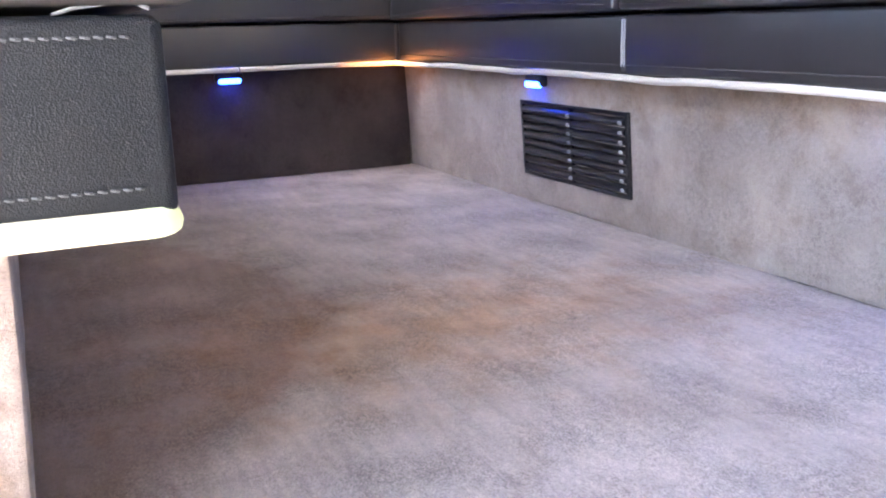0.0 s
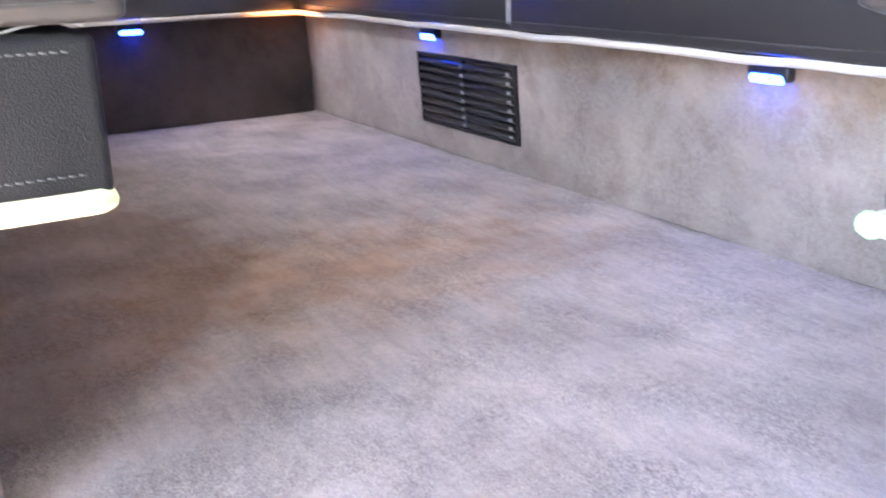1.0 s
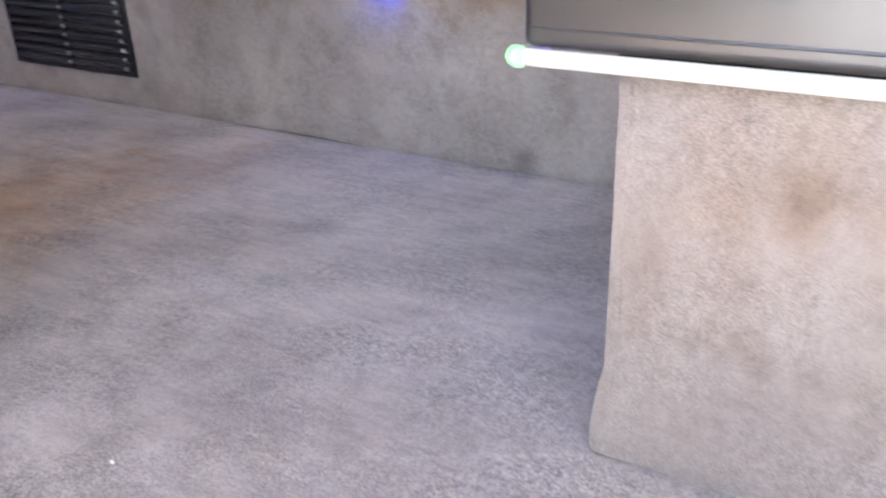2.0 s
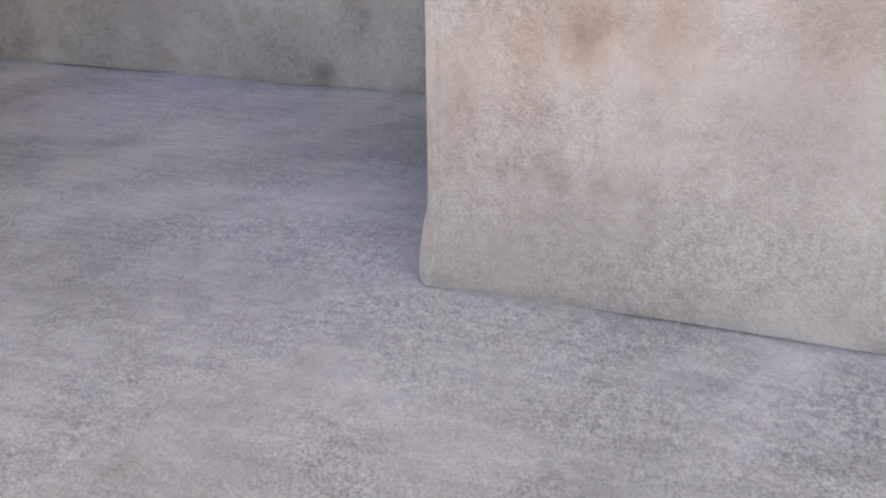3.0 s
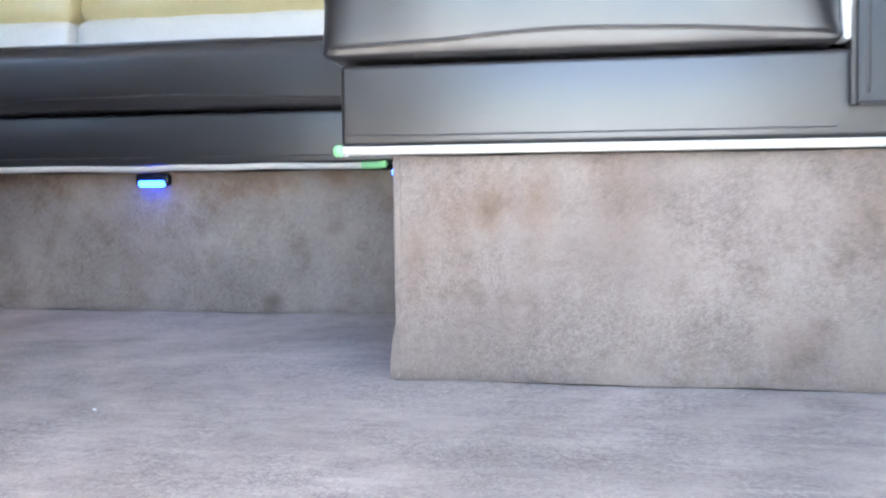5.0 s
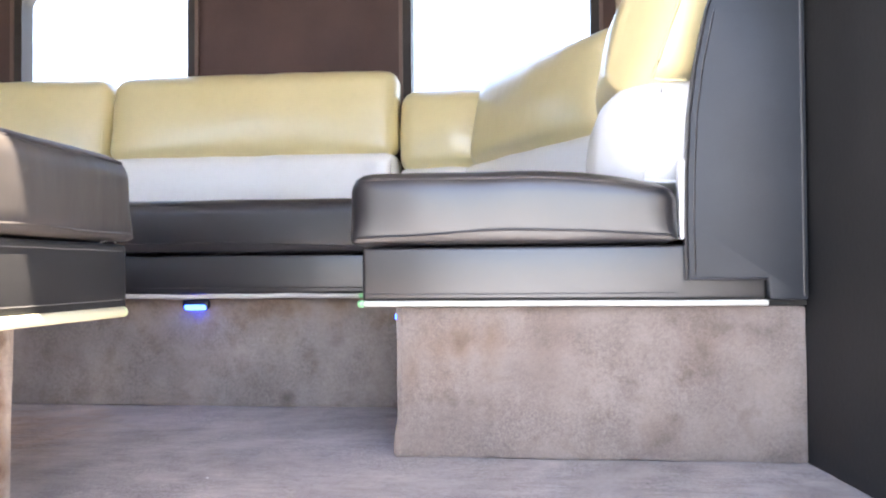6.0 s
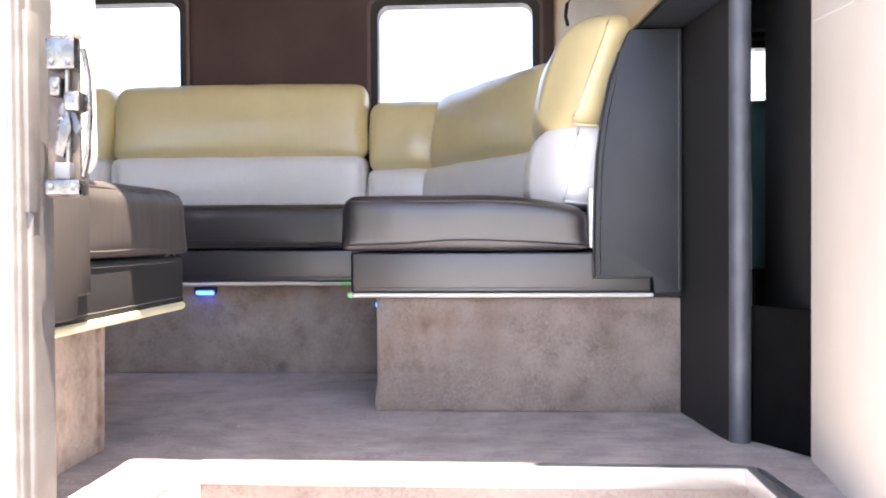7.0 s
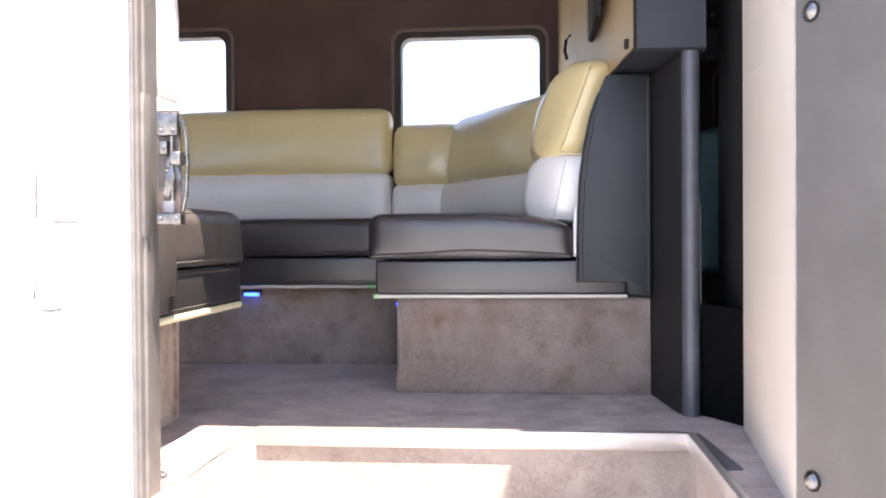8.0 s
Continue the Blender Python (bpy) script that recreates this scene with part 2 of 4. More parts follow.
RUBBER = paint_material("black_rubber", (0.012, 0.012, 0.013), (0.025, 0.025, 0.026), 0.7, 0, 20, 0.3, 0.2)
BEIGE = vinyl_material("beige_wall_vinyl", (0.47, 0.345, 0.19), (0.55, 0.41, 0.235), 0.5, 0.12)
CREAM = paint_material("cream_gloss_paint", (0.70, 0.65, 0.58), (0.78, 0.73, 0.66), 0.35, 0, 3, 0.05)
WHITE = paint_material("white_gelcoat", (0.78, 0.78, 0.78), (0.84, 0.84, 0.83), 0.3, 0, 4, 0.04)
GREY = paint_material("grey_textured_paint", (0.090, 0.087, 0.083), (0.118, 0.114, 0.109), 0.5, 0.0, 9, 0.25)
ALU = paint_material("satin_aluminium", (0.62, 0.61, 0.60), (0.74, 0.73, 0.72), 0.38, 0.9, 14, 0.15)
SILVER = paint_material("silver_door_seal", (0.105, 0.102, 0.101), (0.165, 0.16, 0.158), 0.4, 0.2, 22, 0.3)
CHROME = paint_material("scuffed_chrome", (0.14, 0.135, 0.13), (0.34, 0.33, 0.31), 0.25, 1.0, 40, 0.2)
STEEL = paint_material("grey_steel_tube", (0.078, 0.088, 0.106), (0.118, 0.130, 0.152), 0.40, 0.25, 12, 0.1)
THREAD = paint_material("pale_thread", (0.085, 0.085, 0.087), (0.13, 0.128, 0.126), 0.8, 0, 60, 0.2)
VENT = paint_material("black_vent_plastic", (0.014, 0.014, 0.016), (0.024, 0.024, 0.027), 0.32, 0, 30, 0.1)
CLIP = paint_material("pale_clip_plastic", (0.40, 0.40, 0.41), (0.50, 0.50, 0.51), 0.4, 0, 80, 0.1)
SCREW = paint_material("bright_screw", (0.18, 0.18, 0.18), (0.28, 0.28, 0.28), 0.25, 1.0, 80, 0.1)
# Unseen ground; its blue-grey is chosen to cool reflections in the vinyl.
GROUND = paint_material("blue_grey_unseen_ground", (0.225, 0.252, 0.290), (0.305, 0.335, 0.380), 0.9, 0, 1.5, 0.5)
# Near-lightless black that stands for the shade in the passage.
PASSAGE_BLACK = paint_material("passage_black", (0.004, 0.004, 0.0045), (0.007, 0.007, 0.0075), 0.85, 0, 20, 0.3, 0.05)
TEAL = vinyl_material("teal_vinyl", (0.16, 0.36, 0.41), (0.22, 0.45, 0.50), 0.5, 0.2)
RED = paint_material("red_plastic", (0.45, 0.03, 0.02), (0.55, 0.05, 0.03), 0.4)
BLUE = glow_material("blue_led", (0.010, 0.055, 1.0), 2.3, (0.1, 0.2, 0.6))
ROPE = glow_material("rope_light_dim", (1.0, 0.95, 0.88), 0.003, (0.52, 0.50, 0.47))
ROPE_LIT = glow_material("rope_light_lit", (1.0, 0.92, 0.76), 0.006, (0.62, 0.62, 0.58))
ROPE_WARM = glow_material("rope_light_warm", (1.0, 0.80, 0.40), 0.010, (0.56, 0.56, 0.41))
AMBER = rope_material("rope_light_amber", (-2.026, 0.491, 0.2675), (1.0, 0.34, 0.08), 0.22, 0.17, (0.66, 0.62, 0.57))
GREEN = glow_material("green_glow", (0.25, 0.80, 0.24), 0.018, (0.28, 0.58, 0.32))
LIME = glow_material("lime_rope_end", (0.8, 0.85, 0.35), 0.014, (0.54, 0.68, 0.42))
PLATE = paint_material("brown_grey_lock_plate", (0.05, 0.041, 0.035), (0.12, 0.10, 0.09), 0.45, 0.3, 40, 0.2)
TRIM = paint_material("brown_window_trim", (0.115, 0.072, 0.058), (0.15, 0.097, 0.08), 0.45, 0, 14, 0.1, 0.4)
# Grey for bars that paint the shadow beside the hatch covers.
HATCH_SHADE = paint_material("grey_hatch_shade", (0.075, 0.075, 0.085), (0.13, 0.13, 0.14), 0.7, 0, 20, 0.2, 0.2)
GLASS = glass_material("clear_glass")


# ---- mesh helpers ----
def thing(name, at, label, category, group="", kind=""):
    ob = new(name)
    ob.location = at
    ob.empty_display_size = 0.05
    return tagged(ob, label, category, group, kind)


def part(name, bm, material, parent=None, label="", smooth=True):
    """Links a bmesh, modelled in world places, as one mesh object under its thing."""
    me = bpy.data.meshes.new(name)
    bm.normal_update()
    bm.to_mesh(me)
    bm.free()
    me.materials.append(material)
    if smooth:
        for p in me.polygons:
            p.use_smooth = True
        me.set_sharp_from_angle(angle=radians(38))
    ob = new(name, me)
    if parent:
        ob.parent = parent
        top = Matrix.Translation(parent.location)
        if parent.parent:
            top = Matrix.Translation(parent.parent.location)
            ob.matrix_parent_inverse = Matrix.Identity(4)
        else:
            ob.matrix_parent_inverse = top.inverted() if parent.type == "EMPTY" else Matrix.Identity(4)
    return tagged(ob, label)


def box(lo, hi, bevel=0.0, seg=2, bm=None):
    bm = bm or bmesh.new()
    r = bmesh.ops.create_cube(bm, size=1.0)["verts"]
    for v in r:
        v.co = Vector([lo[i] + (v.co[i] + 0.5) * (hi[i] - lo[i]) for i in range(3)])
    if bevel:
        edges = list({e for v in r for e in v.link_edges})
        bmesh.ops.bevel(bm, geom=edges, offset=bevel, segments=seg, profile=0.5, affect="EDGES")
    return bm


def cushion(lo, hi, radius, crown=(0, 0, 0), cuts=14, wrinkle=0.0, lean=(0, 0), m=None, seed=0.0, foot=None):
    """A rounded, slightly swollen pad between two corners. crown: swelling of the faces along x, y, z. lean: shift along x and y at the top. foot: a tighter rounding at the bottom."""
    bm = bmesh.new()
    bmesh.ops.create_cube(bm, size=2.0)
    bmesh.ops.subdivide_edges(bm, edges=bm.edges[:], cuts=cuts, use_grid_fill=True)
    half = Vector([(hi[i] - lo[i]) / 2 for i in range(3)])
    mid = Vector([(hi[i] + lo[i]) / 2 for i in range(3)])
    for v in bm.verts:
        u = v.co.copy()
        p = Vector(u[i] * half[i] for i in range(3))
        # gather rows near the edges, so that the rounding is smooth
        p = Vector(math.copysign(half[i] * (1 - (1 - abs(u[i])) ** 1.6), u[i]) for i in range(3))
        h = max(0.0, min(1.0, u.z + 1))
        r = radius if foot is None else foot + (radius - foot) * h * h * (3 - 2 * h)
        core = Vector(max(-half[i] + r, min(half[i] - r, p[i])) for i in range(3))
        d = p - core
        if d.length > 1e-9:
            p = core + d.normalized() * r
        w = Vector(p[i] / half[i] for i in range(3))
        for i in range(3):
            j, k = (i + 1) % 3, (i + 2) % 3
            p[i] += math.copysign(crown[i], w[i]) * abs(w[i]) * (1 - w[j] ** 2) * (1 - w[k] ** 2)
        top = (w.z + 1) / 2
        p.x += lean[0] * top
        p.y += lean[1] * top
        q = p + mid
        if wrinkle:
            q += p.normalized() * wrinkle * noise.noise(q * 9 + Vector((seed, 0, 0)))
        v.co = m @ q if m else q
    return bm


def tube(points, radius, sides=10, bm=None, closed=False, ends=True):
    """A round rod along the points."""
    bm = bm or bmesh.new()
    pts = [Vector(p) for p in points]
    rings, count = [], len(pts)
    for i, p in enumerate(pts):
        a = pts[i - 1] if i or closed else p
        b = pts[(i + 1) % count] if i < count - 1 or closed else p
        way = (b - a).normalized()
        ref = Vector((0, 0, 1)) if abs(way.z) < 0.9 else Vector((1, 0, 0))
        side = way.cross(ref).normalized()
        up = side.cross(way)
        rings.append([bm.verts.new(p + radius * (math.cos(s) * side + math.sin(s) * up)) for s in (2 * math.pi * k / sides for k in range(sides))])
    for i in range(count - (0 if closed else 1)):
        A, B = rings[i], rings[(i + 1) % count]
        for k in range(sides):
            bm.faces.new((A[k], A[(k + 1) % sides], B[(k + 1) % sides], B[k]))
    if ends and not closed:
        for ring, p, q in ((rings[0], pts[0], pts[1]), (rings[-1], pts[-1], pts[-2])):
            tip = bm.verts.new(p + (p - q).normalized() * radius * 0.6)
            for k in range(sides):
                bm.faces.new((ring[k], ring[(k + 1) % sides], tip))
    bmesh.ops.recalc_face_normals(bm, faces=bm.faces[:])
    return bm


def prism(outline, axis, lo, hi, bevel=0.0):
    """A flat outline of two coordinates, thickened along an axis (0 x, 1 y, 2 z)."""
    bm = bmesh.new()
    place = lambda a, b, c: Vector(((c, a, b), (a, c, b), (a, b, c))[axis])
    v = [bm.verts.new(place(a, b, lo)) for a, b in outline]
    f = bm.faces.new(v)
    moved = bmesh.ops.extrude_face_region(bm, geom=[f])["geom"]
    shift = place(0, 0, hi - lo)
    for g in moved:
        if isinstance(g, bmesh.types.BMVert):
            g.co += shift
    bmesh.ops.recalc_face_normals(bm, faces=bm.faces[:])
    if bevel:
        bmesh.ops.bevel(bm, geom=bm.edges[:], offset=bevel, segments=2, profile=0.5, affect="EDGES")
    return bm


def sheet(lo, hi, step, fn, bm=None):
    """A grid over two coordinates; fn gives the place of each point."""
    bm = bm or bmesh.new()
    nx = max(1, round((hi[0] - lo[0]) / step))
    ny = max(1, round((hi[1] - lo[1]) / step))
    g = [[bm.verts.new(fn(lo[0] + (hi[0] - lo[0]) * i / nx, lo[1] + (hi[1] - lo[1]) * j / ny)) for j in range(ny + 1)] for i in range(nx + 1)]
    for i in range(nx):
        for j in range(ny):
            bm.faces.new((g[i][j], g[i + 1][j], g[i + 1][j + 1], g[i][j + 1]))
    return bm


def round_corner(x0, y0, x1, y1, r, n=6):
    out = []
    for cx, cy, a in ((x1 - r, y0 + r, -90), (x1 - r, y1 - r, 0), (x0 + r, y1 - r, 90), (x0 + r, y0 + r, 180)):
        out += [(cx + r * math.cos(radians(a + 90 * k / n)), cy + r * math.sin(radians(a + 90 * k / n))) for k in range(n + 1)]
    return out


def ring(outer, inner, place, depth):
    """A frame between two outlines of equal count; place(a, b, d) gives the point at depth d."""
    bm = bmesh.new()
    n = len(outer)
    rows = [[bm.verts.new(place(*p, d)) for p in line] for line, d in ((outer, 0), (outer, depth), (inner, depth), (inner, 0))]
    for k in range(n):
        j = (k + 1) % n
        for a in range(4):
            A, B = rows[a], rows[(a + 1) % 4]
            bm.faces.new((A[k], A[j], B[j], B[k]))
    bmesh.ops.recalc_face_normals(bm, faces=bm.faces[:])
    return bm


def stitches(a, b, out, pitch=0.0056, length=0.0038):
    """A row of thread stitches from a to b, lying on a face whose outward way is out."""
    a, b, out = Vector(a), Vector(b), Vector(out)
    way = (b - a).normalized()
    side = way.cross(out).normalized()
    bm = bmesh.new()
    for k in range(int((b - a).length / pitch)):
        p = a + way * pitch * (k + 0.5)
        tilt = (way + side * 0.18).normalized()
        tube([p - tilt * length / 2 - out * 0.0002, p + out * 0.0006, p + tilt * length / 2 - out * 0.0002], 0.0007, 5, bm)
    return bm


# ---- the shell ----
FAR, NEAR, LEFT, RIGHT, ROOF = 1.47, -0.95, -3.0, 2.6, 2.08
WELL = (-0.25, 0.705, -0.49)

def floor_height(x, y):
    return 0.0025 * noise.noise(Vector((x * 6, y * 6, 0))) + 0.0012 * noise.noise(Vector((x * 30, y * 30, 3)))

floor = bmesh.new()
for lo, hi in (((LEFT, WELL[2]), (RIGHT, FAR)), ((LEFT, NEAR), (WELL[0], WELL[2])), ((WELL[1], NEAR - 0.11), (RIGHT, WELL[2]))):
    sheet(lo, hi, 0.03, lambda x, y: Vector((x, y, floor_height(x, y))), floor)
bmesh.ops.remove_doubles(floor, verts=floor.verts[:], dist=0.0005)
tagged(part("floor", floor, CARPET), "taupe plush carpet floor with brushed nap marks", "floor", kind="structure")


def wall_with_windows(name, y0, y1, x0, x1, z0, z1, holes, material):
    bm = bmesh.new()
    edge = x0
    for hx0, hx1, hz0, hz1 in holes:
        box((edge, y0, z0), (hx0, y1, z1), bm=bm)
        box((hx0, y0, z0), (hx1, y1, hz0), bm=bm)
        box((hx0, y0, hz1), (hx1, y1, z1), bm=bm)
        edge = hx1
    box((edge, y0, z0), (x1, y1, z1), bm=bm)
    return part(name, bm, material, smooth=False)


HOLES = [(-1.60, -0.975, 0.84, 1.335), (-0.195, 0.415, 0.84, 1.305), (1.175, 1.75, 0.80, 1.115)]
tagged(wall_with_windows("wall_far", FAR, FAR + 0.06, LEFT, RIGHT, -0.05, ROOF, HOLES, LINING), "dark brown padded vinyl wall", "wall", kind="structure")
tagged(part("wall_left", box((LEFT - 0.06, NEAR - 0.11, -0.05), (LEFT, FAR + 0.06, ROOF)), LINING, smooth=False), "dark brown vinyl end wall", "wall", kind="structure")
tagged(part("wall_right", box((RIGHT, NEAR - 0.11, -0.05), (RIGHT + 0.06, FAR + 0.06, ROOF)), LINING, smooth=False), "dark vinyl end wall of the cab", "wall", kind="structure")
# The ceiling is unseen; its pale colour is there to bounce light inside.
tagged(part("ceiling", box((LEFT - 0.06, NEAR - 0.11, ROOF), (RIGHT + 0.06, FAR + 0.06, ROOF + 0.08)), BOUNCE_CEILING, smooth=False), "unseen ceiling, made pale to bounce light inside", "ceiling", kind="structure")
DOOR_L, DOOR_R, DOOR_TOP = -0.275, 0.83, 1.98
# Unseen window opening, added to brighten the far cushions and floor.
SIDE = (-2.4, -0.66, 0.92, 1.72)
outer = box((LEFT - 0.06, NEAR - 0.11, -0.55), (SIDE[0], NEAR - 0.045, ROOF + 0.08), 0.004)
box((SIDE[0] - 0.002, NEAR - 0.11, -0.55), (SIDE[1] + 0.002, NEAR - 0.045, SIDE[2]), 0.0, bm=outer)
box((SIDE[0] - 0.002, NEAR - 0.11, SIDE[3]), (SIDE[1] + 0.002, NEAR - 0.045, ROOF + 0.08), 0.0, bm=outer)
box((SIDE[1], NEAR - 0.11, -0.55), (DOOR_L, NEAR - 0.045, ROOF + 0.08), 0.004, bm=outer)
box((DOOR_L, NEAR - 0.11, DOOR_TOP), (DOOR_R, NEAR - 0.045, ROOF + 0.08), 0.004, bm=outer)
box((DOOR_R, NEAR - 0.11, -0.55), (RIGHT + 0.06, NEAR - 0.045, ROOF + 0.08), 0.004, bm=outer)
tagged(part("wall_near", outer, WHITE, smooth=False), "white gelcoat outer wall with the entrance opening", "wall", kind="structure")
inner = box((LEFT, NEAR - 0.043, -0.05), (SIDE[0], NEAR, ROOF))
box((SIDE[0], NEAR - 0.043, -0.05), (SIDE[1], NEAR, SIDE[2]), bm=inner)
box((SIDE[0], NEAR - 0.043, SIDE[3]), (SIDE[1], NEAR, ROOF), bm=inner)
box((SIDE[1], NEAR - 0.043, -0.05), (DOOR_L - 0.03, NEAR, ROOF), bm=inner)
box((DOOR_L - 0.03, NEAR - 0.043, DOOR_TOP + 0.01), (DOOR_R + 0.02, NEAR, ROOF), bm=inner)
tagged(part("wall_lining", inner, LINING, smooth=False), "dark brown vinyl lining beside the entrance", "wall", kind="structure")
tagged(part("ground", sheet((-60, -60), (60, 60), 4.0, lambda x, y: Vector((x, y, -1.0))), GROUND), "unseen sunlit ground outside, blue-grey to cool the vinyl's reflections", "ground", kind="structure")
tagged(part("underfloor", box((LEFT, -0.42, -0.12), (RIGHT, FAR, -0.02)), BLACK, smooth=False), "dark floor pan under the carpet", "floor", kind="structure")



def window(name, hole, face, turn, label):
    """A framed pane in a wall; face: the room side's y, turn: +1 where the outside lies towards +y."""
    x0, x1, z0, z1 = hole
    win = thing(name, ((x0 + x1) / 2, face, z0), label, "window", "windows of the lounge", "structure")
    at = lambda shift: lambda a, b, d: Vector((a, face + turn * (shift + d), b))
    part("window_frame", ring(round_corner(x0 - 0.032, z0 - 0.032, x1 + 0.032, z1 + 0.032, 0.052), round_corner(x0 + 0.004, z0 + 0.004, x1 - 0.004, z1 - 0.004, 0.045), at(-0.014), 0.074), FRAME, win)
    part("trim", ring(round_corner(x0 - 0.037, z0 - 0.037, x1 + 0.037, z1 + 0.037, 0.058), round_corner(x0 - 0.024, z0 - 0.024, x1 + 0.024, z1 + 0.024, 0.05), at(-0.02), 0.008), TRIM, win)
    ys = sorted((face + turn * 0.03, face + turn * 0.034))
    pane = part("pane", box((x0 - 0.002, ys[0], z0 - 0.002), (x1 + 0.002, ys[1], z1 + 0.002)), GLASS, win, smooth=False)
    pane.visible_shadow = False


for k, hole in enumerate(HOLES):
    window("window_%d" % (k + 1), hole, FAR, 1, "window with dark rounded frame and bright daylight behind")

window("window_4", SIDE, NEAR, -1, "unseen wide window with dark rounded frame, added to let in light")

# ---- stair well at the entrance ----
well = thing("stair_well", (0.2, -0.75, -0.3), "carpeted entrance step well with a bright metal edge", "step", kind="structure")
part("nosing", box((WELL[0], WELL[2] - 0.012, -0.036), (WELL[1], WELL[2] + 0.012, 0.004), 0.003), ALU, well, "bright aluminium nosing")
part("riser", box((WELL[0] - 0.02, WELL[2], -0.33), (WELL[1] + 0.02, WELL[2] + 0.03, -0.03)), TOE, well, smooth=False)
part("side_panel", box((WELL[1], NEAR - 0.11, -0.33), (WELL[1] + 0.02, WELL[2], -0.004)), TOE, well, smooth=False)
part("side_panel", box((WELL[0] - 0.02, NEAR - 0.11, -0.33), (WELL[0], WELL[2], -0.004)), TOE, well, smooth=False)
part("tread", box((WELL[0] - 0.02, NEAR - 0.11, -0.36), (WELL[1] + 0.02, WELL[2] + 0.03, -0.33)), CARPET, well, smooth=False)
part("side_edge", box((WELL[1] - 0.004, NEAR - 0.10, -0.03), (WELL[1] + 0.014, WELL[2] - 0.004, 0.005), 0.003), ALU, well, "aluminium side edge")
part("rubber_strip", prism([(WELL[1] + 0.015, -0.80), (WELL[1] + 0.046, -0.80), (WELL[1] + 0.022, -0.505), (WELL[1] + 0.015, -0.505)], 2, -0.002, 0.0055, 0.0012), STEEL, well, "tapered blue-grey rubber strip")

# ---- benches round the lounge ----
TOE_TOP, BASE_LO, BASE_HI, SEAT_LO, SEAT_HI = 0.262, 0.2725, 0.366, 0.370, 0.495


def toe_panel(lo, hi, flare=(), tuck=(0, 0)):
    """A carpeted kick panel with soft edges; its foot swells a little at the corners named by flare.
    tuck: how far the far face and the near face stand in at the foot, for each metre of height."""
    bm = box(lo, hi, 0.006, 2)
    long = [e for e in bm.edges if e.calc_length() > 0.08]
    bmesh.ops.subdivide_edges(bm, edges=long, cuts=20, use_grid_fill=True)
    for v in bm.verts:
        v.co += 0.0018 * noise.noise_vector(v.co * 9)
        if abs(v.co.y - lo[1]) < 0.02:
            v.co.y -= tuck[0] * v.co.z
        if abs(v.co.y - hi[1]) < 0.02:
            v.co.y += tuck[1] * v.co.z
        for fx, fy, gx, gy in flare:
            d = math.hypot(v.co.x - fx, v.co.y - fy)
            w = max(0, 1 - d / 0.05) * max(0, 1 - v.co.z / 0.06) ** 0.5 * (1 - 0.5 * math.exp(-max(v.co.z, 0) / 0.008))
            v.co.x += gx * w
            v.co.y += gy * w
    return bm


def bench(name, at, label, toe, base, flare=(), cloth=TOE, skin=DARK, tuck=(0, 0)):
    b = thing(name, at, label, "bench", "benches round the lounge")
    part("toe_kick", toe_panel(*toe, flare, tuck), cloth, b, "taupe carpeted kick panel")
    for lo, hi in base:
        part("base_panel", box(lo, hi, 0.007, 3), skin, b, "charcoal vinyl seat base")
    part("deck", box((toe[0][0], toe[0][1], TOE_TOP + 0.001), (toe[1][0], toe[1][1], BASE_LO - 0.001)), BLACK, b, smooth=False)
    return b


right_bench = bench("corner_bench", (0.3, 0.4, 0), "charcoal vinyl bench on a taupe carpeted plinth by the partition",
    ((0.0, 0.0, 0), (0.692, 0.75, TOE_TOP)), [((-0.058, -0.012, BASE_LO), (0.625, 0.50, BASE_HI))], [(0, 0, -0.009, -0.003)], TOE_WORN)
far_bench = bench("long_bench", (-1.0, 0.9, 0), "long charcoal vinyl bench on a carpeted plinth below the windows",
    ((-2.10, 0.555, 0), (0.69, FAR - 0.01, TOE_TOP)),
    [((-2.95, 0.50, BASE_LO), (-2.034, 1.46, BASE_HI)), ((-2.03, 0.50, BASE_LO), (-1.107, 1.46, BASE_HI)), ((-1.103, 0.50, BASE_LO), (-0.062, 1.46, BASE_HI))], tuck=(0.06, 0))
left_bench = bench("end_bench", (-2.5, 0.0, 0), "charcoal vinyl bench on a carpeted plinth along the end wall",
    ((LEFT + 0.01, -0.39, 0), (-2.09, 0.55, TOE_TOP)), [((LEFT + 0.01, -0.325, BASE_LO), (-2.03, 0.495, BASE_HI))], cloth=TOE_SHADED)
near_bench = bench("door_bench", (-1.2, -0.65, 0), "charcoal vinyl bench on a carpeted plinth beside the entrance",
    ((LEFT + 0.02, NEAR + 0.005, 0), (-0.462, -0.408, TOE_TOP)), [((LEFT + 0.02, NEAR + 0.005, BASE_LO - 0.0025), (-0.339, -0.32, BASE_HI))], cloth=TOE_SOILED_LIT, skin=PEBBLED, tuck=(0, 0.04))

def arc(points, r=0.012, n=5):
    """The same way with its corners rounded."""
    pts = [Vector(p) for p in points]
    out = [pts[0]]
    for a, p, b in zip(pts, pts[1:], pts[2:]):
        u, w = (a - p).normalized(), (b - p).normalized()
        for k in range(n + 1):
            t = k / n
            out.append((p + u * r) * (1 - t) ** 2 + p * 2 * t * (1 - t) + (p + w * r) * t ** 2)
    return out + [pts[-1]]


ZR = 0.2675
part("rope_light", tube(arc([(-0.060, 0.02, ZR), (-0.060, -0.014, ZR), (0.625, -0.014, ZR)]), 0.0053), ROPE_LIT, right_bench, "pale rope light along the edge")
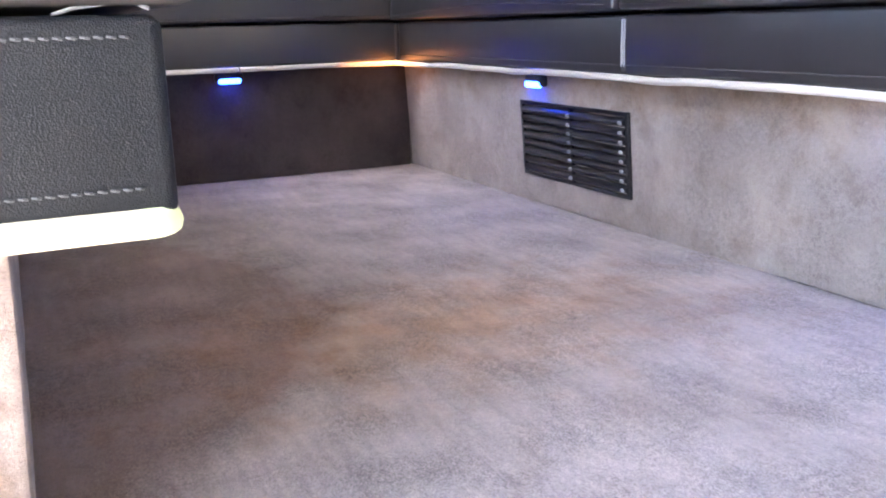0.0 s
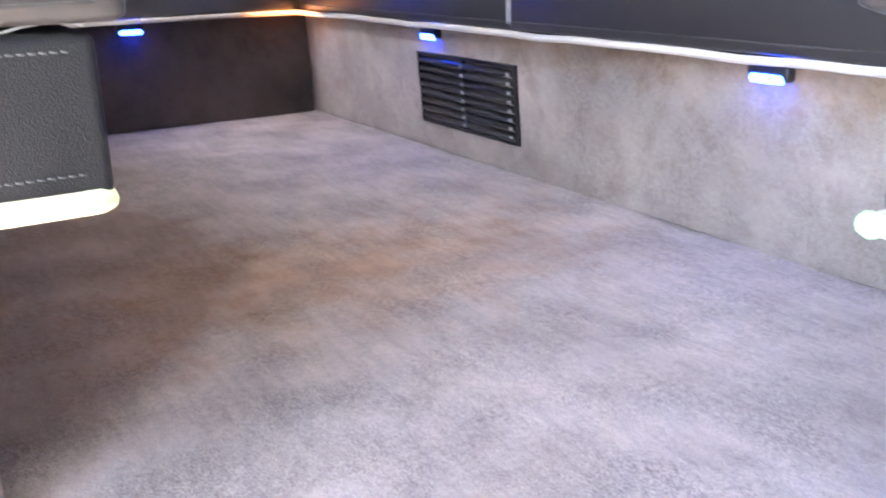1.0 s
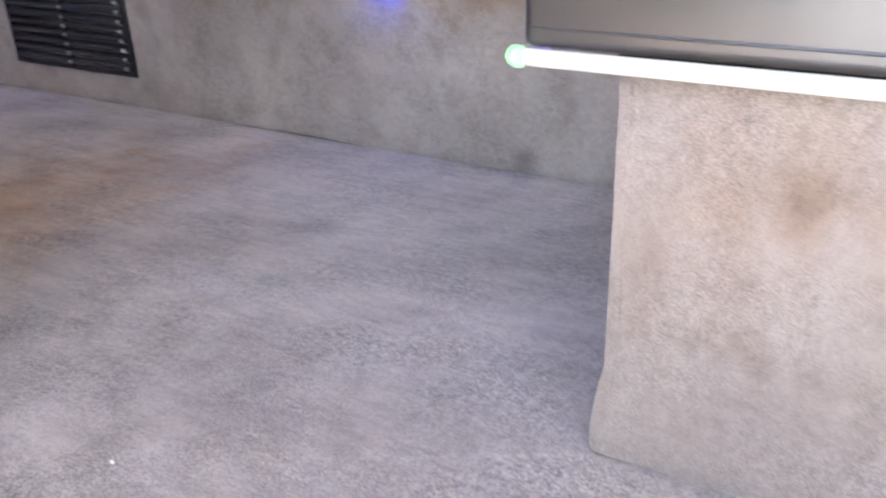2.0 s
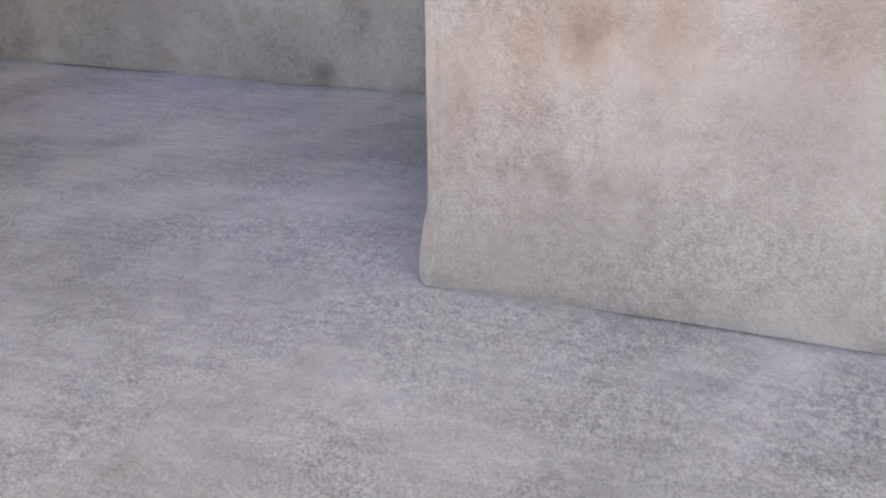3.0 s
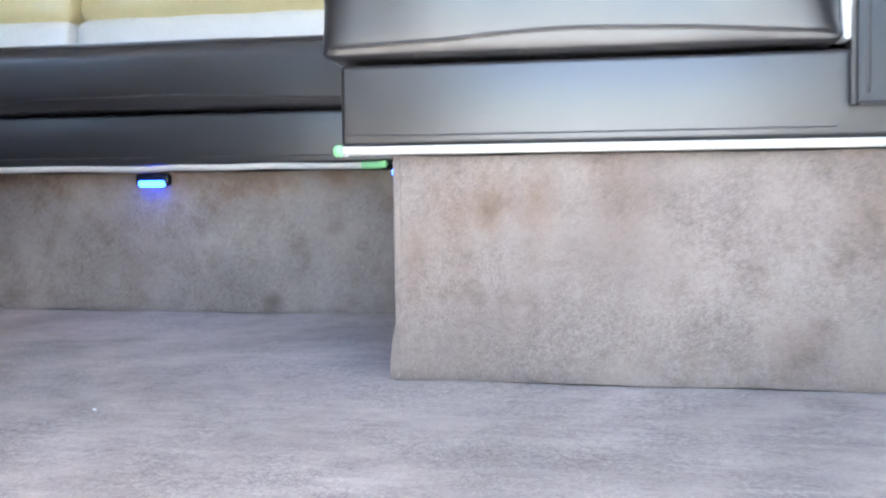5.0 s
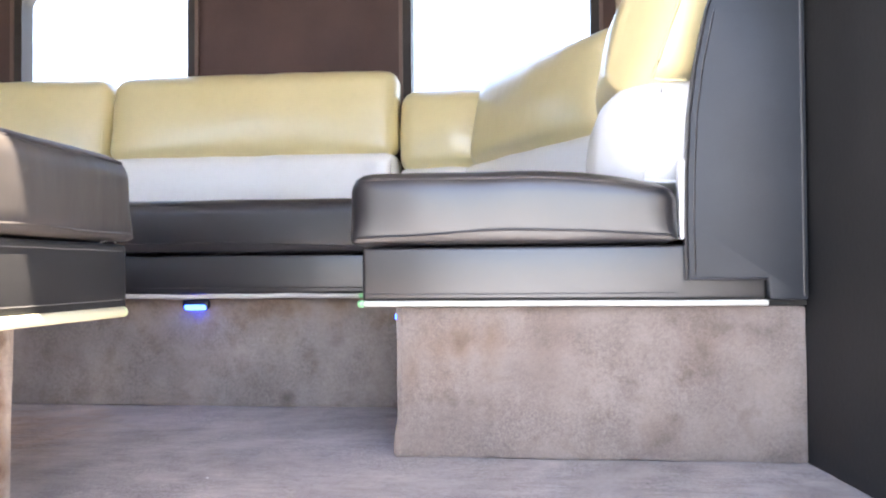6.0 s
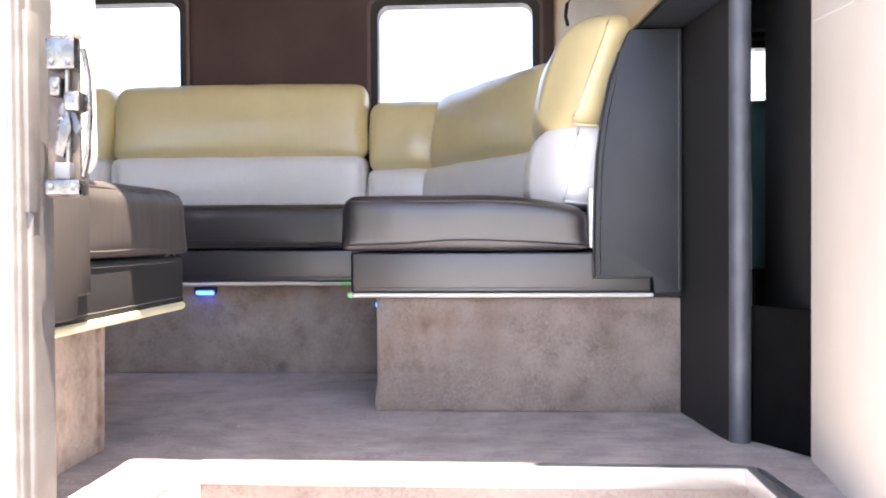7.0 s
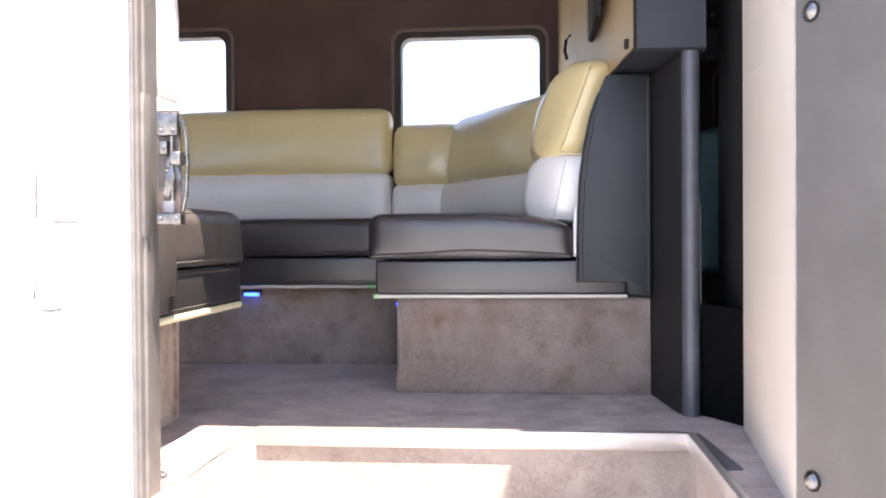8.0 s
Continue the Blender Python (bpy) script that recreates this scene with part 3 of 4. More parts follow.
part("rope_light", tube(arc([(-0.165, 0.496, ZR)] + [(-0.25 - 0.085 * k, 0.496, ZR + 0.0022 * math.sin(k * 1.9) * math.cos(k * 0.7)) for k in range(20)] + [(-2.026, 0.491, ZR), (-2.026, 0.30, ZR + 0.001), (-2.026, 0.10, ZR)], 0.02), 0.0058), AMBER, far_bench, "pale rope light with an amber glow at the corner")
part("rope_light", tube(arc([(-2.026, 0.095, ZR), (-2.026, -0.31, ZR)]), 0.0058), ROPE, left_bench, "pale rope light along the edge")
part("rope_light", tube(arc([(-1.9, -0.325, ZR + 0.002), (-0.340, -0.325, ZR + 0.002), (-0.340, -0.86, ZR + 0.002)], 0.014), 0.0076), ROPE_WARM, near_bench, "warm rope light along the edge")
part("rope_end", tube([(-0.0615, -0.013, ZR), (-0.056, -0.0165, ZR)], 0.0068), GREEN, right_bench, "green tinted corner of the rope light")
for x in (-1.1085, -1.1015, -0.07):
    part("seam_piping", tube([(x, 0.499, 0.285), (x, 0.4985, 0.32), (x, 0.499, 0.358)], 0.0019, 6), CLIP, far_bench, "pale piping on the panel seam")
part("seam_piping", tube([(-2.02, 0.4995, 0.2865), (-1.5, 0.4992, 0.287), (-0.075, 0.4995, 0.2865)], 0.0016, 6), DARK, far_bench)
part("seam_piping", tube([(-2.032, 0.494, 0.285), (-2.031, 0.494, 0.36)], 0.002, 6), THREAD, left_bench, "pale piping on the corner seam")
part("rope_end", tube([(-0.347, -0.3245, ZR + 0.002), (-0.341, -0.330, ZR + 0.002), (-0.340, -0.338, ZR + 0.002)], 0.0077), LIME, near_bench, "yellow-green tinted corner of the rope light")
part("rope_end", tube([(-0.170, 0.496, ZR), (-0.145, 0.496, ZR), (-0.128, 0.497, ZR + 0.002)], 0.0062), GREEN, far_bench, "green tinted end of the rope light")
part("stitching", stitches((-0.3385, -0.335, 0.356), (-0.3385, -0.90, 0.356), (1, 0, 0)), THREAD, near_bench, "pale thread stitching")
part("stitching", stitches((-0.3385, -0.335, 0.2865), (-0.3385, -0.90, 0.2865), (1, 0, 0)), THREAD, near_bench, "pale thread stitching")
part("seam_piping", tube([(-0.358, -0.366, 0.3665), (-0.357, -0.356, 0.3695), (-0.356, -0.342, 0.3712), (-0.355, -0.330, 0.3712), (-0.355, -0.3235, 0.3685)], 0.0011, 6), PALE, near_bench, "pale edge piping at the corner")
part("fold", tube([(0.009 - 0.006 * max(0, 1 - z / 0.05), 0.0014 - 0.003 * max(0, 1 - z / 0.05), z) for z in (0.004, 0.02, 0.04, 0.07, 0.11, 0.16, 0.21, 0.258)], 0.0030, 8), TOE_WORN, right_bench)
part("seam_piping", tube([(-0.052, -0.0118, 0.2845), (0.2, -0.0120, 0.2841), (0.48, -0.0118, 0.2845)], 0.0012, 6), DARK, right_bench)


def seat(lo, hi, label, seed, droop=0.0, skin=DARK):
    """A box cushion with a sagging lower welt; droop: how far its top falls away towards the end at +x."""
    def fall(p):
        f = max(0.0, min(1.0, (p.x - hi[0] + 0.26) / 0.26))
        p.z -= droop * f * f * max(0.0, (p.z - lo[2]) / (hi[2] - lo[2]))
        return p

    s = thing("seat_cushion", ((lo[0] + hi[0]) / 2, (lo[1] + hi[1]) / 2, lo[2]), label, "cushion", "seat cushions")
    cover = cushion(lo, hi, 0.036, (0.004, 0.006, 0.006), 26, 0.004, seed=seed, foot=0.014)
    for v in cover.verts:
        fall(v.co)
    part("cover", cover, skin, s)
    zl = lo[2] + 0.011
    # the lower welt rides up in the middle of each side
    low_welt, crest = [], []
    for k, (corners, inset) in enumerate((((lo[0] - 0.0005, lo[1] - 0.0005, hi[0] + 0.0005, hi[1] + 0.0005), 0), ((lo[0] + 0.008, lo[1] + 0.007, hi[0] - 0.008, hi[1] - 0.008), 1))):
        ring_line = [Vector((x, y, 0)) for x, y in round_corner(*corners, 0.034)]
        for a, b in zip(ring_line, ring_line[1:] + ring_line[:1]):
            steps = max(1, round((b - a).length / 0.04))
            for j in range(steps):
                p = a.lerp(b, j / steps)
                if inset:
                    p.z = hi[2] - 0.0125
                    crest.append(fall(p))
                else:
                    w = math.sin(math.pi * max(0.0, min(1.0, (p.x - lo[0]) / (hi[0] - lo[0]))))
                    p.z = zl + 0.012 * w * w + 0.003 * noise.noise(p * 7 + Vector((seed, 0, 0)))
                    p.y -= 0.004 * w if p.y < (lo[1] + hi[1]) / 2 else 0
                    low_welt.append(p)
    part("piping", tube(low_welt, 0.0024, 6, closed=True), skin, s)
    part("piping", tube(crest, 0.0024, 6, closed=True), skin, s)
    return s


seat((-0.078, -0.032, SEAT_LO), (0.485, 0.62, SEAT_HI), "charcoal vinyl seat cushion on the corner bench", 1, 0.034)
seat((-1.10, 0.475, SEAT_LO), (-0.085, 1.30, SEAT_HI), "charcoal vinyl seat cushion on the long bench", 2)
seat((-2.03, 0.475, SEAT_LO), (-1.105, 1.30, SEAT_HI), "charcoal vinyl seat cushion on the long bench", 3)
seat((-2.90, -0.30, SEAT_LO), (-2.035, 1.30, SEAT_HI), "charcoal vinyl seat cushion on the end bench", 4)
seat((-1.60, -0.80, SEAT_LO), (-0.335, -0.298, SEAT_HI), "brown-charcoal vinyl seat cushion beside the entrance, sunlight lightened into its colour", 5, skin=LIT_VINYL)
seat((-2.90, -0.80, SEAT_LO), (-1.605, -0.31, SEAT_HI), "charcoal vinyl seat cushion in the near corner", 6)


def back_cushion(a, b, depth, seam, top, label, seed, low=0.495, lean=0.05, soft=0.036, soft_low=0.034, top_skin=None, welts=True, end_seam=False):
    """A two-tone back cushion whose front runs from a to b; its back lies to the left of that way."""
    a, b = Vector((*a, 0)), Vector((*b, 0))
    way = (b - a).normalized()
    m = Matrix.Translation(a) @ Matrix((way, Vector((-way.y, way.x, 0)), Vector((0, 0, 1)))).transposed().to_4x4()
    n = (b - a).length
    t = thing("back_cushion", (*(((a + b) / 2).to_2d()), low), label, "cushion", "back cushions")
    def rounded_end(bm, d0, z0, z1, tip):
        """Sweeps the front round into the far end in a wide curve."""
        for v in bm.verts if end_seam else ():
            q = m.inverted() @ v.co
            f = max(0.0, min(1.0, (q.x - (n - 0.13)) / 0.13))
            u = max(0.0, min(1.0, (q.y - d0 - tip * (q.z - z0) / (z1 - z0)) / 0.085))
            q.x -= 0.078 * f * (1 - u) ** 1.25
            v.co = m @ q
        return bm

    part("lower_pad", rounded_end(cushion((0.003, -0.012, low), (n - 0.003, depth, seam + 0.014), soft_low, (0.003, 0.018, 0.004), 20, 0.005, (0, 0.012 + (soft_low - 0.034)), m, seed), -0.012, low, seam + 0.014, 0.012 + soft_low - 0.034), PALE, t, "pale grey vinyl lower pad")
    part("upper_pad", rounded_end(cushion((0.003, 0.004, seam), (n - 0.003, depth * 0.82, top), soft, (0.003, 0.026, 0.007), 22, 0.006, (0, lean), m, seed + 5), 0.004, seam, top, lean), top_skin or GOLD, t, "pale grey vinyl upper pad" if top_skin else "mustard vinyl upper pad")
    # welts round both ends of each pad
    for x in (0.016, n - 0.016) if welts else ():
        for d0, d1, z0, z1, r, tip, skin in ((-0.012, depth, low, seam + 0.014, soft_low, 0.012 + soft_low - 0.034, PALE), (0.004, depth * 0.82, seam, top, soft, lean, GOLD)):
            deep = r - math.sqrt(r * r - (r - 0.013) ** 2) - 0.0008
            loop = [m @ Vector((x, d + tip * (z - z0) / (z1 - z0), z)) for d, z in round_corner(d0 + deep, z0 + deep, d1 - deep, z1 - deep, r)]
            part("welt", tube(loop, 0.0019, 6, closed=True), skin, t)
    # a sewn seam where the rounded front meets the flat end
    if end_seam:
        for d0, z0, z1, r, tip, skin in ((-0.012, low, seam + 0.014, soft_low, 0.012 + soft_low - 0.034, PALE), (0.004, seam, top, soft, lean, GOLD)):
            line = []
            for k in range(19):
                h = k / 18
                z = z0 + 0.016 + h * (z1 - z0 - 0.032)
                rise = max(0.0, r - min(z - z0, z1 - z))
                x = n - 0.0004 - (r - math.sqrt(r * r - rise * rise))
                line.append(m @ Vector((x, d0 + 0.078 + 0.012 * h + tip * (z - z0) / (z1 - z0), z)))
            foot = line[0]
            back = [foot + (m.to_3x3() @ Vector((0, 1, 0))) * d - Vector((0, 0, 0.006 * math.sin(d * 30))) for d in (0.06, 0.045, 0.03, 0.015, 0.005)]
            part("seam", tube(back + line, 0.0034, 8), skin, t)
    return t


back_cushion((-1.20, 1.285), (-0.218, 1.285), 0.17, 0.692, 0.985, "mustard and pale grey two-tone back cushion below the windows", 1, soft=0.048)
back_cushion((-2.2, 1.285), (-1.205, 1.285), 0.17, 0.692, 0.985, "mustard and pale grey two-tone back cushion below the windows", 2, soft=0.048)
back_cushion((-0.213, 1.285), (0.125, 1.285), 0.17, 0.640, 0.912, "short mustard and pale grey corner back cushion", 3, soft=0.052)
back_cushion((-0.004, 1.262), (0.372, 0.60), 0.17, 0.638, 0.924, "angled mustard and pale grey back cushion in the corner", 4, soft=0.055, welts=False)
back_cushion((0.365, 0.59), (0.365, 0.055), 0.20, 0.650, 0.925, "mustard and pale grey back cushion by the partition", 5, low=0.468, lean=0.085, soft=0.056, soft_low=0.048, welts=False, end_seam=True)
back_cushion((-0.332, -0.692), (-1.6, -0.692), 0.235, 0.70, 1.30, "tall sunlit pale grey back pad beside the entrance", 6, lean=0.0, soft=0.02, soft_low=0.034, top_skin=PALE, welts=False)

# end panels that close the backs
PROFILE = [(0.496, 0.306), (0.624, 0.306), (0.628, 0.272), (0.690, 0.272), (0.690, 0.862), (0.574, 0.862), (0.552, 0.81), (0.532, 0.755), (0.513, 0.665), (0.502, 0.58), (0.497, 0.49), (0.495, 0.40)]
endp = part("end_panel", prism(PROFILE, 1, -0.024, 0.030, 0.006), CHARCOAL, right_bench, "charcoal vinyl covered end panel with a curved front edge")
part("piping", tube([(x - 0.001, -0.022, z) for x, z in PROFILE[6:] + PROFILE[:1]], 0.0035, 6), DARK, endp)
part("piping", tube([(0.682, -0.024, z) for z in (0.28, 0.5, 0.85)], 0.002, 6), DARK, endp)
part("piping", tube([(x + 0.012, -0.0242, z) for x, z in PROFILE[7:]] + [(0.508, -0.0242, 0.318)], 0.0016, 6), DARK, endp)
part("piping", tube([(0.500, -0.0235, 0.3075), (0.56, -0.0238, 0.3068), (0.622, -0.0235, 0.3075)], 0.0026, 6), DARK, endp)
part("filler", cushion((0.4845, -0.016, 0.374), (0.4965, 0.03, 0.51), 0.005, cuts=4), PALE, right_bench, "pale vinyl filler between cushion and panel")
MIRROR = [(-0.76, 0.318), (-0.80, 0.318), (-0.803, 0.285), (-0.94, 0.285), (-0.94, 0.50), (-0.76, 0.50)]
part("end_panel", prism(MIRROR, 0, -0.345, -0.322, 0.005), LIT_VINYL, near_bench, "charcoal vinyl end panel")

# ---- vent grille ----
vent = thing("vent_grille", (-1.317, 0.55, 0.058), "black plastic louvred vent grille on the carpeted plinth", "vent")
VX0, VX1, VZ0, VZ1 = -1.495, -1.140, 0.058, 0.207
part("frame", ring([(VX0, VZ0), (VX1, VZ0), (VX1, VZ1), (VX0, VZ1)], [(VX0 + 0.009, VZ0 + 0.007), (VX1 - 0.009, VZ0 + 0.007), (VX1 - 0.009, VZ1 - 0.007), (VX0 + 0.009, VZ1 - 0.007)], lambda a, b, d: Vector((a, 0.545 + d, b)), 0.010), VENT, vent, smooth=False)
part("backing", box((VX0 + 0.006, 0.5535, VZ0 + 0.005), (VX1 - 0.006, 0.556, VZ1 - 0.005)), VENT, vent, smooth=False)
part("mullion", box((-1.322, 0.545, VZ0 + 0.006), (-1.312, 0.554, VZ1 - 0.006), 0.001), VENT, vent)
for k in range(8):
    z = VZ0 + 0.0165 + k * (VZ1 - VZ0 - 0.033) / 7
    slat = prism([(0.554, z - 0.0085), (0.5475, z - 0.0080), (0.5425, z - 0.0050), (0.5410, z - 0.0010), (0.5430, z + 0.0030), (0.5480, z + 0.0060), (0.554, z + 0.0072)], 0, VX0 + 0.008, VX1 - 0.008)
    part("slat", slat, VENT, vent)
    for x in (VX1 - 0.017, -1.317):
        tip = cushion((x - 0.0045, 0.5372, z - 0.0055), (x + 0.0045, 0.546, z + 0.0015), 0.0032, cuts=3)
        part("louvre_clip", tip, CLIP, vent, "bright louvre clip")
# the grille leans with the plinth behind it
for piece in vent.children:
    piece.data.transform(Matrix.Translation((0, 0.0065, 0)) @ Matrix(((1, 0, 0, 0), (0, 1, -0.075, 0), (0, 0, 1, 0), (0, 0, 0, 1))))


# ---- blue courtesy lamps ----
def courtesy_lamp(m):
    lamp = thing("courtesy_lamp", (0, 0, 0), "small blue courtesy lamp in a black housing under the seat edge", "lamp", "blue courtesy lamps")
    h = cushion((-0.034, -0.010, -0.007), (0.034, 0.010, 0.017), 0.008, cuts=6)
    part("housing", h, VENT, lamp)
    part("lens", cushion((-0.027, -0.013, -0.009), (0.027, -0.002, 0.004), 0.006, cuts=6), BLUE, lamp, "glowing blue lens")
    lamp.matrix_basis = m
    return lamp


first = courtesy_lamp(pose(-1.431, 0.536, 0.243))
for m in (pose(-0.578, 0.536, 0.243), pose(-2.075, 0.084, 0.243, 0, 0, 90), pose(0.007, 0.045, 0.246, 0, 0, -90)):
    copy_thing(first, m)

# ---- partition, overhead cabinet and post by the passage ----
part_wall = part("partition", prism([(0.692, 0.10), (0.692, 0.0), (0.728, -0.290), (0.745, -0.290), (0.745, 0.10)], 2, -0.005, 0.866), BLACK)
tagged(part_wall, "matt black partition panel beside the bench", "panel", kind="structure")
cab = thing("overhead_cabinet", (0.65, 0.5, 0.866), "charcoal overhead cabinet with a beige vinyl side above the bench", "cabinet")
part("body", prism([(0.622, -0.300), (0.782, -0.300), (0.782, 1.46), (0.500, 1.46)], 2, 0.868, ROOF - 0.004), CHARCOAL, cab)
part("side_panel", prism([(0.615, -0.285), (0.621, -0.285), (0.499, 1.455), (0.492, 1.455)], 2, 0.880, ROOF - 0.01), BEIGE, cab, "beige vinyl side panel")
part("trim", tube([(0.617, -0.302, 0.868), (0.778, -0.302, 0.868)], 0.004, 6), RUBBER, cab)
part("trim", tube([(0.617, -0.300, 0.868), (0.588, 0.11, 0.870)], 0.0035, 6), RUBBER, cab)
part("trim", tube([(0.6175, -0.299, 0.868), (0.6175, -0.299, 1.4), (0.6175, -0.299, ROOF - 0.006)], 0.0045, 6), RUBBER, cab)
part("socket", box((0.6010, -0.226, 0.890), (0.6120, -0.202, 0.912), 0.002), RUBBER, cab, "small black socket")
part("screen", box((0.548, 0.03, 1.03), (0.566, 0.36, 1.42), 0.005), RUBBER, cab, "slim black screen on the side panel")
part("bracket", box((0.562, 0.15, 1.10), (0.600, 0.25, 1.25), 0.004), RUBBER, cab, "black wall bracket")
part("coat_hook", tube([(0.520, 0.93, 1.18), (0.505, 0.93, 1.16), (0.500, 0.93, 1.12), (0.508, 0.93, 1.09)], 0.006, 8), RUBBER, cab, "dark hook")
post = thing("door_post", (0.755, -0.30, 0), "grey rounded post with a dark seal at the passage", "post")
part("tube", tube([(0.748, -0.285, 0.0), (0.748, -0.285, 0.45), (0.748, -0.285, 0.864)], 0.021, 20), STEEL, post)
part("seal", tube([(0.767, -0.276, 0.0), (0.768, -0.276, 0.45), (0.767, -0.276, 0.864)], 0.0035, 8), RUBBER, post, "black rubber seal")
part("edge_strip", tube([(0.7745, -0.279, 0.0), (0.7720, -0.279, 0.12), (0.7705, -0.279, 0.3), (0.7712, -0.279, 0.50)], 0.0014, 6), CLIP, post, "thin pale edge of the seal")
tagged(part("passage_panel", box((0.853, -0.419, -0.004), (0.90, -0.08, ROOF - 0.004), 0.003), BLACK), "matt black panel at the passage", "panel", kind="structure")
# Black sheet added to keep the foot of the passage dark.
tagged(part("passage_dark_panel", prism([(0.764, -0.270), (0.772, -0.252), (0.862, -0.392), (0.852, -0.409)], 2, -0.004, 0.265, 0.002), PASSAGE_BLACK), "low black panel added across the passage to keep it dark", "panel", kind="structure")
jamb = prism([(0.838, -0.42), (0.768, -1.045), (0.741, -1.165), (0.80, -1.168), (0.832, -1.062), (0.90, -0.42)], 2, -0.004, ROOF - 0.004)
tagged(part("door_jamb", jamb, CREAM), "cream painted inner jamb of the entrance", "jamb", kind="structure")
# Thin white line raised on the jamb to paint a light streak.
part("crease", tube([(0.8355, -0.44, 0.776), (0.826, -0.53, 0.766), (0.8065, -0.70, 0.745)], 0.0016, 6), WHITE, bpy.data.objects["door_jamb"], "pale raised line painting a light streak")
seat_teal = thing("cab_seat", (1.35, 0.7, 0), "teal vinyl seat back in the dim passage", "seat")
part("backrest", cushion((0.93, 0.62, 0.30), (1.65, 0.80, 0.795), 0.06, (0, 0.01, 0.01), 10), TEAL, seat_teal)
part("base", box((0.96, 0.60, 0.0), (1.62, 1.05, 0.30), 0.02), BLACK, seat_teal)
locker = thing("wall_locker", (1.3, 1.40, 1.17), "dull grey wall locker above the passage window", "locker")
part("body", box((1.00, 1.40, 1.172), (1.60, 1.468, 1.95), 0.01), GREY, locker)
part("door", box((1.02, 1.392, 1.29), (1.58, 1.399, 1.93), 0.003), CHARCOAL, locker)
part("knob", cushion((1.112, 1.372, 1.335), (1.146, 1.392, 1.369), 0.009, cuts=5), SCREW, locker, "bright knob")
buckle = thing("belt_buckle", (0.93, 0.12, 0.33), "small red belt buckle in the passage", "buckle")
part("body", cushion((0.915, 0.11, 0.33), (0.945, 0.13, 0.40), 0.008, cuts=4), RED, buckle)
part("stalk", tube([(0.93, 0.12, 0.0), (0.93, 0.12, 0.34)], 0.008, 8), RUBBER, buckle)

# ---- entrance: left post, lock, open door ----
seal = thing("entrance_frame", (-0.27, -1.02, -0.3), "silver door frame with a ribbed rubber seal", "frame", kind="structure")
part("profile", box((-0.279, -1.066, -0.55), (-0.264, -0.985, DOOR_TOP), 0.004, 3), SILVER, seal)
part("seal", tube([(-0.273, -1.068, z) for z in (-0.55, 0.2, 0.9, DOOR_TOP)], 0.005, 8), SILVER, seal)
part("seal", tube([(-0.264, -1.045, z) for z in (-0.55, 0.2, 0.9, DOOR_TOP)], 0.0045, 8), SILVER, seal)
lock = thing("door_lock", (-0.23, -1.04, 0.43), "scuffed chrome lock with rods on the door frame", "lock")
LOCK_PLATE = part("plate", box((-0.270, -1.056, 0.432), (-0.2585, -1.028, 0.668), 0.002), SILVER, lock).name
part("back_plate", box((-0.2585, -1.046, 0.450), (-0.205, -1.041, 0.640), 0.002), PLATE, lock, "brown-grey back plate")
part("housing", box((-0.250, -1.064, 0.596), (-0.202, -1.044, 0.634), 0.004), CHROME, lock)
part("housing", box((-0.246, -1.062, 0.566), (-0.228, -1.044, 0.588), 0.003), CHROME, lock)
part("housing", box((-0.252, -1.064, 0.452), (-0.196, -1.040, 0.470), 0.003), CHROME, lock)
part("housing", box((-0.240, -1.060, 0.470), (-0.214, -1.044, 0.490), 0.003), STEEL, lock)
part("latch_bolt", cushion((-0.224, -1.062, 0.548), (-0.196, -1.036, 0.572), 0.006, cuts=5), CHROME, lock)
part("link", prism([(-0.240, 0.500), (-0.226, 0.496), (-0.212, 0.530), (-0.216, 0.546), (-0.230, 0.540)], 1, -1.058, -1.051, 0.001), CHROME, lock)
part("link", prism([(-0.238, 0.548), (-0.222, 0.540), (-0.208, 0.522), (-0.200, 0.530), (-0.212, 0.556), (-0.230, 0.564)], 1, -1.052, -1.046, 0.001), STEEL, lock)
part("rod", tube([(-0.221, -1.052, 0.470), (-0.219, -1.052, 0.52), (-0.222, -1.052, 0.56), (-0.220, -1.052, 0.60)], 0.0045, 10), CHROME, lock)
part("spring", tube([(-0.232 + 0.006 * math.cos(k), -1.050 + 0.006 * math.sin(k), 0.500 + 0.0011 * k) for k in np.arange(0, 38, 0.7)], 0.0015, 6), STEEL, lock)
part("lever", tube([(-0.200, -1.046, 0.474), (-0.192, -1.046, 0.50), (-0.188, -1.046, 0.545), (-0.190, -1.046, 0.59), (-0.198, -1.046, 0.622)], 0.0042, 10), CHROME, lock)
LOCK_SCREWS = ((-0.240, 0.604), (-0.212, 0.604), (-0.243, 0.461), (-0.206, 0.461), (-0.234, 0.577))
for x, z in LOCK_SCREWS:
    part("screw", cushion((x - 0.004, -1.0665, z - 0.004), (x + 0.004, -1.061, z + 0.004), 0.0027, cuts=4), STEEL, lock)
# the mechanism is narrowed beside its plate to fit the camera's view
for piece in lock.children:
    if piece.name != LOCK_PLATE:
        piece.data.transform(Matrix.Translation((-0.193 * 0.28, 0, 0)) @ Matrix.Diagonal((0.72, 1, 1, 1)))


